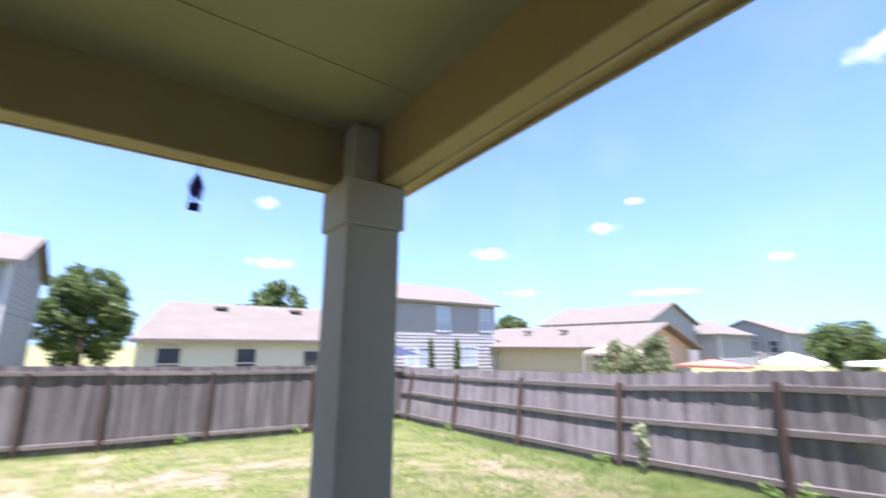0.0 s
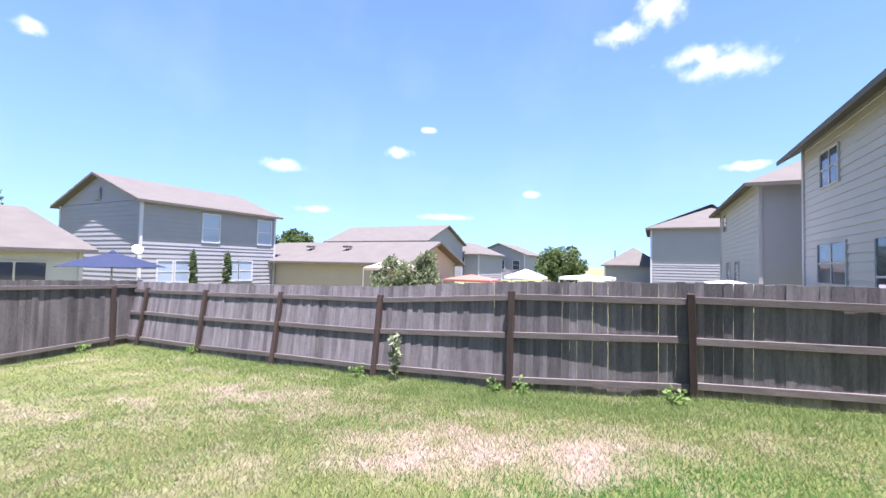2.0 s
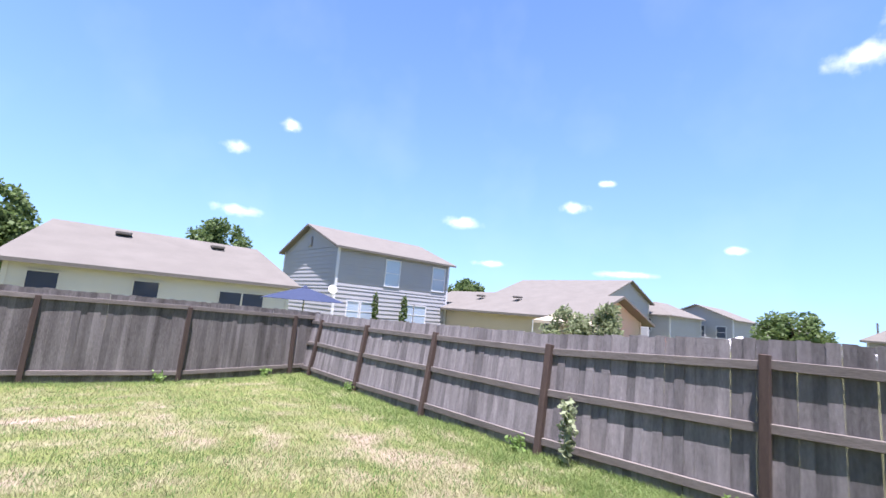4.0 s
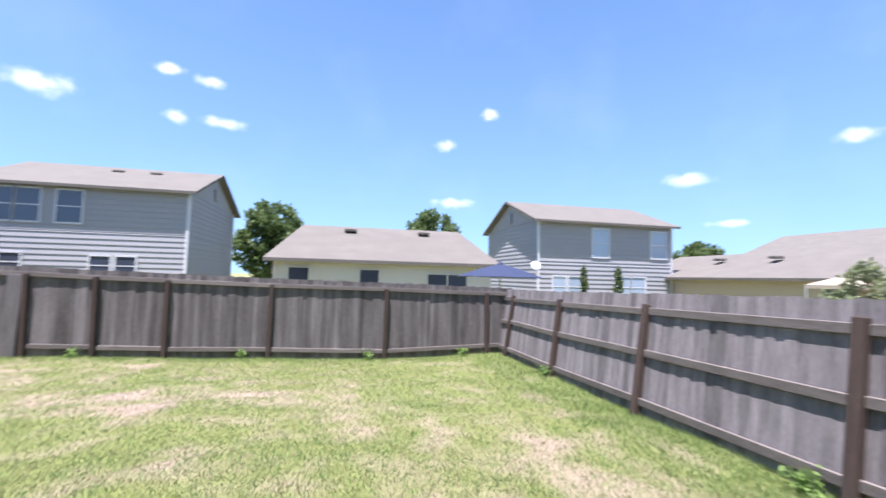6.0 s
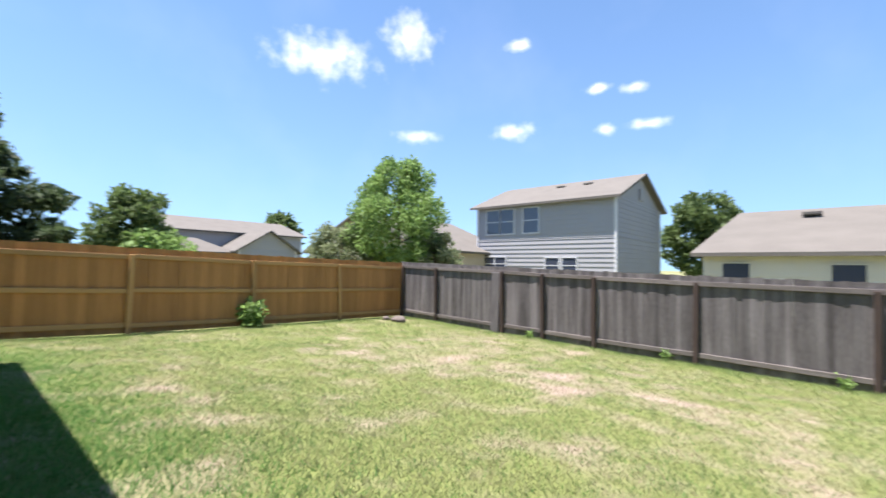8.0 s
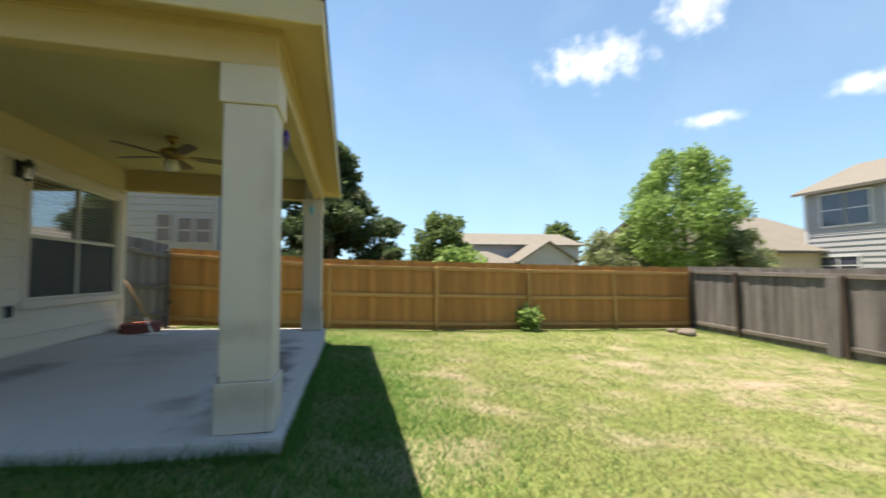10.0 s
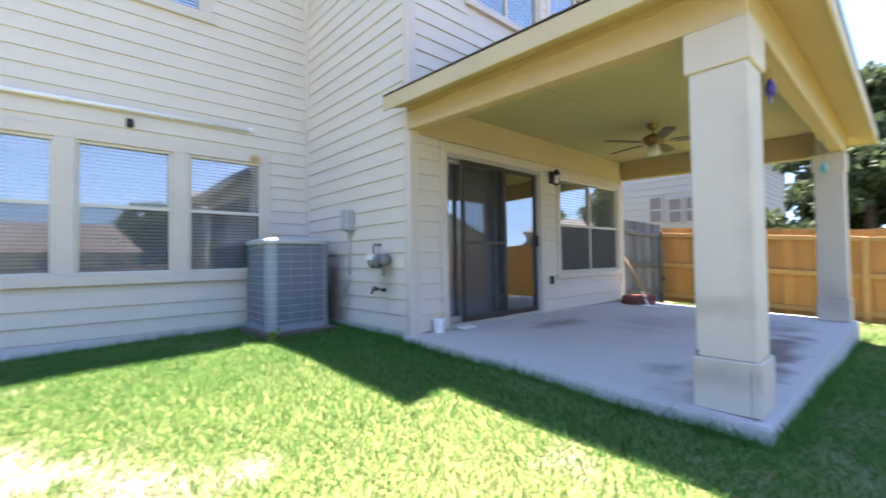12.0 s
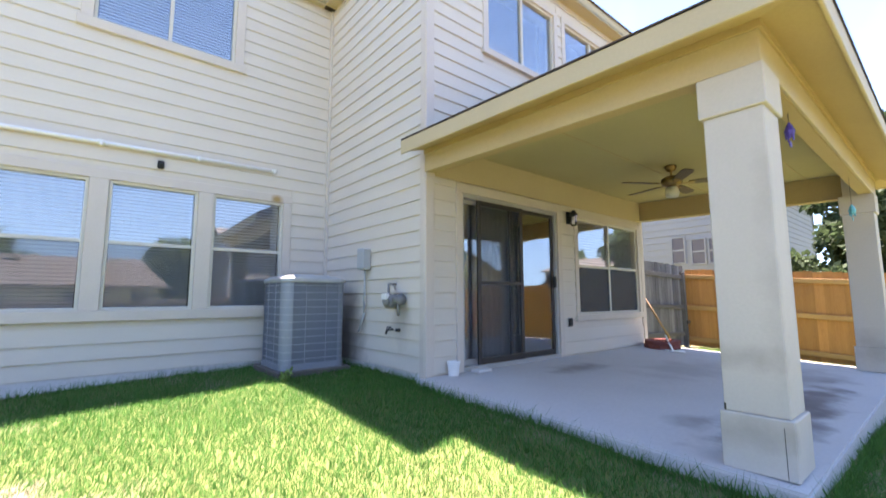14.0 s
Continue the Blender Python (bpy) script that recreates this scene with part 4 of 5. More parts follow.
def house_window(name, label, x0, x1, z0, z1, Y, style="hung", tw=0.10, sill=True, outer=True):
    """A window in a wall that faces +y at Y: trim, frame, glass, blind; style hung: sash over sash, slide: side by side, grid: four lights."""
    root = tagged(new(name), label, "window", kind="structure")
    root.location = (x0, Y, z0)
    w, h = x1 - x0, z1 - z0
    if outer:
        for nm, d in (("trim_top", (-tw, w + tw, 0.001, 0.03, h, h + tw)), ("trim_left", (-tw, 0, 0.001, 0.03, 0, h)), ("trim_right", (w, w + tw, 0.001, 0.03, 0, h)), ("window_sill", (-tw - 0.03, w + tw + 0.03, 0.001, 0.055, -tw, 0))):
            bm = bmesh.new()
            box(bm, *d)
            soften(bm, 0.004)
            part(nm, bm, M_TRIM, root)
    f = 0.035
    bm = bmesh.new()
    for d in ((0, w, -0.08, 0.0, 0, f), (0, w, -0.08, 0.0, h - f, h), (0, f, -0.08, 0.0, f, h - f), (w - f, w, -0.08, 0.0, f, h - f)):
        box(bm, *d)
    soften(bm, 0.003)
    part("window_frame", bm, M_FRAME, root)
    panes, bars = [], []
    if style == "hung":
        m = h * 0.52
        panes, bars = [(f, w - f, f, m - 0.02), (f, w - f, m + 0.02, h - f)], [(f, w - f, -0.06, -0.01, m - 0.02, m + 0.02)]
    elif style == "slide":
        panes, bars = [(f, w / 2 - 0.02, f, h - f), (w / 2 + 0.02, w - f, f, h - f)], [(w / 2 - 0.02, w / 2 + 0.02, -0.06, -0.01, f, h - f)]
    else:
        m = h * 0.50
        panes = [(f, w / 2 - 0.02, f, m - 0.02), (w / 2 + 0.02, w - f, f, m - 0.02), (f, w / 2 - 0.02, m + 0.02, h - f), (w / 2 + 0.02, w - f, m + 0.02, h - f)]
        bars = [(w / 2 - 0.02, w / 2 + 0.02, -0.06, -0.01, f, h - f), (f, w / 2 - 0.02, -0.06, -0.01, m - 0.02, m + 0.02), (w / 2 + 0.02, w - f, -0.06, -0.01, m - 0.02, m + 0.02)]
    for d in bars:
        bm = bmesh.new()
        box(bm, *d)
        part("meeting_rail" if style != "slide" else "mullion", bm, M_FRAME, root)
    for a, b, c, d in panes:
        bm = bmesh.new()
        box(bm, a, b, -0.045, -0.040, c, d)
        g = part("pane", bm, M_GLASS, root)
        g.visible_shadow = False
    for a, b, c, d in panes[:{"hung": 1, "grid": 2}.get(style, 0)]:
        bm = bmesh.new()
        box(bm, a, b, -0.020, -0.018, c, d)
        part("insect_screen", bm, M_MESH if style == "hung" else M_MESHDENSE, root, "dark insect screen over the lower sash")
    # horizontal slats behind the glass
    bm = bmesh.new()
    z, k = f, 0
    while z < h - f:
        v = [bm.verts.new(p) for p in ((f + 0.01, -0.075, z), (w - f - 0.01, -0.075, z), (w - f - 0.01, -0.097, z + 0.038), (f + 0.01, -0.097, z + 0.038))]
        bm.faces.new(v)
        z += 0.043
    bl = part("blind", bm, M_BLIND, root, "white horizontal slat blind")
    bl["kind"] = "stuff"
    # dark sheet painted as the unlit room behind the blind
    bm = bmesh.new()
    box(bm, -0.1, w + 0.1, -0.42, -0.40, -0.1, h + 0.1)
    part("unlit_room_sheet", bm, M_ROOM, root)
    return root


for i, (a, b, c, d) in enumerate(BIG):
    house_window("window_%d" % (i + 1), "tall single-hung window with white slat blinds", a, b, c, d, WALL_Y, outer=False)
# the shared flat trim round the three tall windows
xs_ = [0.58, 0.70, 1.62, 1.80, 2.72, 2.90, 3.80, 3.92]
for a, b in zip(xs_[::2], xs_[1::2]):
    trim("trim", (a, b, WALL_Y + 0.001, WALL_Y + 0.03, 0.70, 2.22))
trim("trim", (0.58, 3.92, WALL_Y + 0.001, WALL_Y + 0.03, 2.22, 2.34))
trim("trim", (0.54, 3.96, WALL_Y + 0.001, WALL_Y + 0.055, 0.58, 0.70))
house_window("window_4", "upper sliding window with slat blinds", *UP_B, WALL_Y, "slide", TW)
house_window("window_5", "four-light patio window with drawn blinds", *WIN_P, 0.0, "grid", 0.09)
house_window("window_6", "upper sliding window over the patio roof", *UP_A[0], 0.0, "slide", 0.09)
house_window("window_7", "upper sliding window over the patio roof", *UP_A[1], 0.0, "slide", 0.09)

# sliding patio door
dx0, dx1, dz0, dz1 = DOOR
dw, dh = dx1 - dx0, dz1 - dz0
door = tagged(new("door_1"), "sliding glass patio door in a dark bronze frame", "door", kind="structure")
door.location = (dx0, 0.0, dz0)
for nm, d in (("trim_top", (-0.10, dw + 0.10, 0.001, 0.03, dh, dh + 0.11)), ("trim_left", (-0.10, 0, 0.001, 0.03, -0.02, dh)), ("trim_right", (dw, dw + 0.10, 0.001, 0.03, -0.02, dh))):
    bm = bmesh.new()
    box(bm, *d)
    soften(bm, 0.004)
    part(nm, bm, M_TRIM, door)
bm = bmesh.new()
for d in ((0, dw, -0.12, 0.005, dh - 0.05, dh), (0, 0.04, -0.12, 0.005, 0, dh - 0.05), (dw - 0.04, dw, -0.12, 0.005, 0, dh - 0.05), (0, dw, -0.12, 0.03, -0.02, 0.03)):
    box(bm, *d)
soften(bm, 0.004)
part("door_frame", bm, M_ALU, door, "pale aluminium outer frame")


def panel(name, a, b, y, st, filling, material, label=""):
    """One leaf of the door between a and b, its filling in a dark frame."""
    bm = bmesh.new()
    z0, z1 = 0.03, dh - 0.05
    for d in ((a, a + st, y, y + 0.03, z0, z1), (b - st, b, y, y + 0.03, z0, z1), (a + st, b - st, y, y + 0.03, z0, z0 + st + 0.02), (a + st, b - st, y, y + 0.03, z1 - st, z1)):
        box(bm, *d)
    if name == "screen_leaf":
        box(bm, a + st, b - st, y + 0.005, y + 0.025, 0.98, 1.02)
    soften(bm, 0.003)
    leaf = part(name, bm, M_ALU if name == "fixed_leaf" else M_BRONZE, door, label)
    bm = bmesh.new()
    box(bm, a + st, b - st, y + 0.012, y + 0.016, z0 + st + 0.02, z1 - st)
    p = part(filling, bm, material, leaf)
    p.visible_shadow = filling != "pane"
    return leaf


panel("fixed_leaf", dw / 2 - 0.03, dw - 0.04, -0.10, 0.05, "pane", M_GLASS)
panel("sliding_leaf", 0.04, dw / 2 + 0.05, -0.06, 0.05, "pane", M_GLASS)
scr = screen_mat("insect_screen", 0.24)
panel("screen_leaf", 0.76, dw - 0.26, -0.02, 0.055, "screen", scr, "dark sliding insect screen")
bm = bmesh.new()
box(bm, 0.055, 0.08, -0.03, 0.03, 0.96, 1.12)
soften(bm, 0.008)
part("door_handle", bm, M_DARK, door, "black pull handle")
# vertical drape seen through the fixed leaf
M_DRAPE = mat("pale_drape", (0.45, 0.47, 0.50), (0.38, 0.40, 0.43), 0.9, 4, 40, 0.1)
bm = bmesh.new()
n = 60
pts = [(dx0 + dw * (0.36 + 0.64 * i / n), -0.30 + 0.025 * math.sin(i * 1.3)) for i in range(n + 1)]
lo = [bm.verts.new((x, y, 0.03)) for x, y in pts]
hi = [bm.verts.new((x, y, 2.05)) for x, y in pts]
for i in range(n):
    bm.faces.new((lo[i], lo[i + 1], hi[i + 1], hi[i]))
tagged(part("drape", bm, M_DRAPE, None, smooth=True), "pale hanging drape behind the glass door", "drape")

# ---- things on and by the walls ----
M_GALV = mat("grey_metal_paint", (0.46, 0.48, 0.48), (0.38, 0.40, 0.40), 0.45, 6, 60, 0.05, metal=0.2)
M_ACBODY = mat("grey_unit_paint", (0.26, 0.285, 0.32), (0.22, 0.245, 0.275), 0.5, 3, 60, 0.05, metal=0.1)
M_ACGRILL = mat("grille_wire", (0.40, 0.43, 0.45), (0.30, 0.32, 0.35), 0.4, 6, 60, 0.05, metal=0.3)
M_FIN = mat("dark_coil_fins", (0.17, 0.19, 0.225), (0.12, 0.14, 0.17), 0.6, 4, 120, 0.3, stretch=(30, 30, 1))
M_PVC = mat("white_pvc", (0.80, 0.80, 0.77), (0.70, 0.68, 0.62), 0.4, 3, 40, 0.03)
M_BLACKPL = mat("black_plastic", (0.025, 0.025, 0.025), (0.015, 0.015, 0.015), 0.5, 6, 60, 0.05)
M_BRICK = mat("red_brick", (0.24, 0.08, 0.06), (0.16, 0.05, 0.045), 0.9, 8, 60, 0.4, island=0.2)
M_WOODPALE = mat("pale_wood", (0.27, 0.18, 0.10), (0.19, 0.125, 0.07), 0.7, 5, 60, 0.2)


def rounded_loop(hx, hy, r, n=5):
    """Corners of a rounded rectangle, anticlockwise."""
    out = []
    for cx, cy, a0 in ((hx - r, hy - r, 0), (-hx + r, hy - r, 90), (-hx + r, -hy + r, 180), (hx - r, -hy + r, 270)):
        for k in range(n + 1):
            a = radians(a0 + 90 * k / n)
            out.append((cx + r * math.cos(a), cy + r * math.sin(a)))
    return out


def loft(bm, rings, close=True):
    vs = [[bm.verts.new(p) for p in ring] for ring in rings]
    n = len(vs[0])
    for a, b in zip(vs, vs[1:]):
        for i in range(n):
            j = (i + 1) % n
            bm.faces.new((a[i], a[j], b[j], b[i]))
    if close:
        bm.faces.new(vs[0][::-1])
        bm.faces.new(vs[-1])


def ac_unit(x, y, z):
    """A square outdoor condenser: coil, corner posts, wire grille, domed lid."""
    root = thing("air_conditioner", "grey outdoor air conditioner condenser with wire grille on a pad", "air conditioner", "", (x, y, z))
    hx = 0.41
    ring = lambda s, r, zz: [(a, b, zz) for a, b in rounded_loop(hx * s, hx * s, r)]
    bm = bmesh.new()
    box(bm, -0.46, 0.46, -0.46, 0.46, -0.14, 0.0)
    soften(bm, 0.01)
    part("pad", bm, mat("dark_pad", (0.15, 0.135, 0.115), (0.09, 0.08, 0.07), 0.95, 4, 40, 0.3), root, "thin dark concrete pad")
    bm = bmesh.new()
    loft(bm, [ring(0.965, 0.11, 0.06), ring(0.965, 0.11, 1.06)])
    part("coil", bm, M_FIN, root, "dark finned coil")
    bm = bmesh.new()
    loft(bm, [ring(1.0, 0.12, 0.0), ring(1.0, 0.12, 0.07)])
    part("base_pan", bm, M_ACBODY, root)
    bm = bmesh.new()
    loft(bm, [ring(1.0, 0.12, 1.04), ring(1.03, 0.13, 1.05), ring(1.03, 0.13, 1.085), ring(0.86, 0.12, 1.12), ring(0.40, 0.08, 1.15)])
    part("lid", bm, M_GALV, root, "domed metal lid", smooth=False)
    for sx, sy in ((1, 1), (-1, 1), (1, -1), (-1, -1)):
        bm = bmesh.new()
        lp = [(p, q) for p, q in rounded_loop(hx * 0.985, hx * 0.985, 0.117, 6) if p * sx > hx * 0.985 - 0.118 and q * sy > hx * 0.985 - 0.118]
        lp2 = [(p * 0.97, q * 0.97) for p, q in lp]
        v = [[bm.verts.new((p, q, zz)) for p, q in lp] for zz in (0.07, 1.04)]
        for i in range(len(lp) - 1):
            bm.faces.new((v[0][i], v[0][i + 1], v[1][i + 1], v[1][i]))
        part("corner_panel", bm, M_ACBODY, root, smooth=True)
    nlev = 11
    for k in range(nlev):
        bm = bmesh.new()
        zz = 0.12 + k * 0.088
        loft(bm, [ring(0.995, 0.119, zz), ring(0.995, 0.119, zz + 0.007)], close=False)
        loft(bm, [ring(0.975, 0.115, zz + 0.007), ring(0.975, 0.115, zz)], close=False)
        part("grille_wire", bm, M_ACGRILL, root)
    for k in range(4):
        for off in (-0.13, 0.13):
            bm = bmesh.new()
            cyl(bm, (off, hx * 0.992, 0.07), (off, hx * 0.992, 1.04), 0.003, 0.003, 6)
            bm.transform(Matrix.Rotation(radians(90 * k), 4, "Z"))
            part("upright_wire", bm, M_ACGRILL, root)
    return root


ac_unit(0.64, -1.80, -0.01)

# drain pipe across the wall and down the corner
pipe = thing("drain_pipe", "white plastic drain pipe along the wall and down the corner", "pipe", "", (EAST - 0.02, WALL_Y, 0))
px = EAST - 0.02
bm = bmesh.new()
cyl(bm, (0.0, 0.055, -0.14), (0.0, 0.055, 2.62), 0.036)
part("downpipe", bm, M_PVC, pipe, smooth=True)
bm = bmesh.new()
cyl(bm, (0.0, 0.055, 2.62), (0.87 - px, 0.055, 2.66), 0.025)
part("cross_pipe", bm, M_PVC, pipe, smooth=True)
for xx in (-0.02, -1.2, -2.2, 0.87 - px):
    bm = bmesh.new()
    cyl(bm, (xx - 0.03, 0.055, 2.62 + 0.0127 * -xx), (xx + 0.03, 0.055, 2.62 + 0.0127 * -xx), 0.031)
    part("coupling", bm, M_PVC, pipe, smooth=True)
    if xx < -1:
        bm = bmesh.new()
        zc = 2.62 - 0.0127 * xx
        box(bm, xx - 0.010, xx + 0.010, 0.0, 0.083, zc - 0.032, zc + 0.032)
        part("clip", bm, M_PVC, pipe)

bm = bmesh.new()
box(bm, 2.20, 2.27, WALL_Y + 0.02, WALL_Y + 0.07, 2.44, 2.54)
soften(bm, 0.012)
cyl(bm, (2.235, WALL_Y + 0.07, 2.48), (2.235, WALL_Y + 0.10, 2.47), 0.025, 0.022)
tagged(part("wall_sensor", bm, M_BLACKPL), "small dark sensor fixed above the windows", "sensor")
bm = bmesh.new()
box(bm, 3.50, 3.62, WALL_Y + 0.016, WALL_Y + 0.03, 0.24, 0.32)
soften(bm, 0.004)
tagged(part("vent_cover", bm, M_SIDING), "small painted vent cover on the siding", "vent")

# disconnect box, gas meter, tap on the return wall
box_ = thing("disconnect_box", "small grey electrical disconnect box with conduit", "electrical box", "", (0.02, -1.24, 1.2))
bm = bmesh.new()
box(bm, 0, 0.10, -0.08, 0.08, 0, 0.27)
soften(bm, 0.008)
part("case", bm, M_GALV, box_)
bm = bmesh.new()
box(bm, 0.10, 0.112, -0.085, 0.085, 0.02, 0.28)
soften(bm, 0.004)
part("cover", bm, M_GALV, box_)
bm = bmesh.new()
cyl(bm, (0.04, 0.0, 0.0), (0.04, 0.0, -0.55), 0.014)
cyl(bm, (0.04, 0.0, -0.55), (0.05, -0.12, -0.80), 0.014)
part("conduit", bm, M_GALV, box_, smooth=True)

M_METER = mat("dull_meter_grey", (0.24, 0.235, 0.23), (0.16, 0.155, 0.15), 0.55, 8, 60, 0.1)
gm = thing("gas_meter", "grey gas meter with pipes on the siding", "gas meter", "", (0.02, -0.52, 0.80))
bm = bmesh.new()
cyl(bm, (0.03, 0, 0.0), (0.16, 0, 0.0), 0.085, 0.075, 18)
cyl(bm, (0.16, 0, 0.0), (0.19, 0, 0.0), 0.075, 0.04, 18)
part("meter_body", bm, M_METER, gm, smooth=True)
bm = bmesh.new()
box(bm, 0.15, 0.20, -0.05, 0.05, 0.02, 0.09)
soften(bm, 0.006)
part("dial", bm, M_WHITE, gm, "pale dial window")
bm = bmesh.new()
cyl(bm, (0.09, 0.08, 0.02), (0.09, 0.19, 0.02), 0.05, 0.05, 14)
cyl(bm, (0.09, 0.19, 0.02), (0.09, 0.21, 0.02), 0.065, 0.065, 14)
part("regulator", bm, M_METER, gm, smooth=True)
bm = bmesh.new()
cyl(bm, (0.09, 0.14, 0.02), (0.09, 0.14, -0.16), 0.016)
part("riser_pipe", bm, M_METER, gm, smooth=True)
bm = bmesh.new()
cyl(bm, (0.09, -0.06, 0.05), (0.09, -0.06, 0.20), 0.016)
cyl(bm, (0.09, -0.06, 0.20), (-0.02, -0.06, 0.20), 0.016)
part("pipe", bm, M_METER, gm, smooth=True)
tap = thing("garden_tap", "small dark garden tap on the wall", "tap", "", (0.02, -0.62, 0.47))
bm = bmesh.new()
cyl(bm, (0, 0, 0), (0.09, 0, 0), 0.014)
cyl(bm, (0.08, 0, 0), (0.10, 0, -0.05), 0.014)
part("spout", bm, M_DARK, tap, smooth=True)
bm = bmesh.new()
cyl(bm, (0.055, 0, 0.02), (0.055, 0, 0.035), 0.03)
part("wheel", bm, M_DARK, tap)
bm = bmesh.new()
cyl(bm, (0.0, 0.14, 0), (0.05, 0.14, 0), 0.02)
part("outlet_cap", bm, M_DARK, tap)

# wall lantern, outlet
lan = thing("wall_lantern", "small black wall lantern with clear glass", "wall lamp", "", (-2.66, 0.02, 1.98))
bm = bmesh.new()
box(bm, -0.05, 0.05, 0, 0.02, -0.05, 0.14)
soften(bm, 0.006)
part("back_plate", bm, M_BLACKPL, lan)
bm = bmesh.new()
cyl(bm, (0, 0.02, 0.10), (0, 0.10, 0.12), 0.012)
part("arm", bm, M_BLACKPL, lan)
bm = bmesh.new()
cyl(bm, (0, 0.10, 0.07), (0, 0.10, 0.15), 0.075, 0.02, 8)
part("cap", bm, M_BLACKPL, lan)
bm = bmesh.new()
cyl(bm, (0, 0.10, -0.07), (0, 0.10, 0.07), 0.045, 0.062, 8)
part("glass_body", bm, M_GLASS, lan)
bm = bmesh.new()
cyl(bm, (0, 0.10, -0.09), (0, 0.10, -0.07), 0.03, 0.048, 8)
part("base", bm, M_BLACKPL, lan)
ol = thing("power_outlet", "dark weatherproof power outlet cover on the wall", "outlet", "", (-2.62, 0.02, 0.42))
bm = bmesh.new()
box(bm, -0.04, 0.04, 0, 0.035, 0, 0.12)
soften(bm, 0.008)
part("cover", bm, M_BLACKPL, ol)
bm = bmesh.new()
box(bm, -0.046, 0.046, -0.001, 0.008, -0.006, 0.126)
part("plate", bm, M_GALV, ol)

# ---- ceiling fan ----
M_BRASS = mat("aged_brass", (0.30, 0.20, 0.08), (0.20, 0.13, 0.05), 0.35, 8, 60, 0.05, metal=0.8)
M_BLADE = mat("dark_wood_blade", (0.08, 0.05, 0.03), (0.05, 0.03, 0.02), 0.4, 4, 40, 0.1, stretch=(1, 8, 8))
fz = CEIL_Z - SH * 1.45
fan = thing("ceiling_fan", "brass ceiling fan with dark blades and a glass light", "ceiling fan", "", (-2.85, 1.45, fz))


def lathe(bm, prof, n=20):
    loft(bm, [[(r * math.cos(i * math.tau / n), r * math.sin(i * math.tau / n), z) for i in range(n)] for r, z in prof])


bm = bmesh.new()
lathe(bm, [(0.03, -0.075), (0.05, -0.06), (0.07, -0.02), (0.072, 0.0)])
part("canopy", bm, M_BRASS, fan, smooth=True)
bm = bmesh.new()
cyl(bm, (0, 0, -0.14), (0, 0, -0.07), 0.012)
part("rod", bm, M_BRASS, fan)
bm = bmesh.new()
lathe(bm, [(0.05, -0.27), (0.11, -0.25), (0.125, -0.21), (0.12, -0.17), (0.07, -0.14), (0.02, -0.13)])
part("motor", bm, M_BRASS, fan, smooth=True)
bm = bmesh.new()
lathe(bm, [(0.02, -0.41), (0.07, -0.40), (0.085, -0.35), (0.065, -0.29), (0.05, -0.27)])
M_OPAL = mat("frosted_glass", (0.62, 0.60, 0.52), (0.55, 0.53, 0.46), 0.3, 5, 50, 0.02)
part("glass_shade", bm, M_OPAL, fan, "frosted glass light shade", smooth=True)
for k in range(5):
    a = radians(38 + 72 * k)
    rot = Matrix.Rotation(a, 4, "Z") @ Matrix.Rotation(radians(-9), 4, "X")
    bm = bmesh.new()
    v = [(0.19, -0.05), (0.30, -0.062), (0.60, -0.068), (0.655, -0.045), (0.665, 0.0), (0.655, 0.045), (0.60, 0.068), (0.30, 0.062), (0.19, 0.05)]
    loft(bm, [[(x, y, -0.004) for x, y in v], [(x, y, 0.004) for x, y in v]])
    bm.transform(Matrix.Translation((0, 0, -0.235)) @ rot)
    bl = part("blade", bm, M_BLADE, fan)
    bm = bmesh.new()
    box(bm, 0.09, 0.23, -0.015, 0.015, -0.010, -0.004)
    box(bm, 0.19, 0.26, -0.035, 0.035, -0.010, -0.004)
    bm.transform(Matrix.Translation((0, 0, -0.235)) @ rot)
    part("blade_arm", bm, M_BRASS, bl)

# seams of the ceiling panels
bm = bmesh.new()
for yy in (1.22, 2.44):
    box(bm, W_EDGE + 0.15, -0.10, yy - 0.006, yy + 0.006, CEIL_Z - 0.004, CEIL_Z + 0.001)
tagged(part("trim", sheared(bm), M_TAN), "thin seam strips of the patio ceiling", "trim", kind="structure")

# ---- small things on the patio ----
pot = thing("plant_pot", "small chipped white pot by the patio door", "pot", "", (-0.30, 0.10, 0.0))
bm = bmesh.new()
lathe(bm, [(0.055, 0.0), (0.068, 0.13), (0.075, 0.13), (0.075, 0.15), (0.066, 0.15), (0.06, 0.12), (0.01, 0.11)], 16)
part("body", bm, M_WHITE, pot, smooth=False)
step = thing("concrete_step", "thin pale paver at the door sill", "paver", "", (-0.70, 0.13, 0.0))
bm = bmesh.new()
box(bm, -0.11, 0.11, -0.07, 0.07, -0.002, 0.035)
soften(bm, 0.01)
part("slab", bm, M_CONC, step)

pl = thing("brick_pile", "low round pile of red bricks in the patio corner", "bricks", "", (-4.72, 0.40, -SH * 0.40))
rnd = random.Random(12)
bm = bmesh.new()
box(bm, -0.10, 0.10, -0.05, 0.05, 0, 0.065)
soften(bm, 0.006)
brick_me = mesh_of("brick", bm, M_BRICK)
for lay in range(2):
    for k in range(9):
        a = math.tau * (k + 0.5 * (lay % 2)) / 9
        ob = new("brick", brick_me)
        ob.parent = pl
        ob.location = (0.24 * math.cos(a), 0.21 * math.sin(a), lay * 0.067 + 0.001)
        ob.rotation_euler = (0, 0, a + radians(90 + rnd.uniform(-6, 6)))
for label, at, tilt in (("short white painted board scrap leaning on the bricks", (-4.50, 0.66, -0.02), (30, -22, 0)), ("white painted board scrap lying by the bricks", (-4.42, 0.86, -0.012), (84, 0, 50))):
    st = thing("board_scrap", label, "board", "board scraps", at)
    bm = bmesh.new()
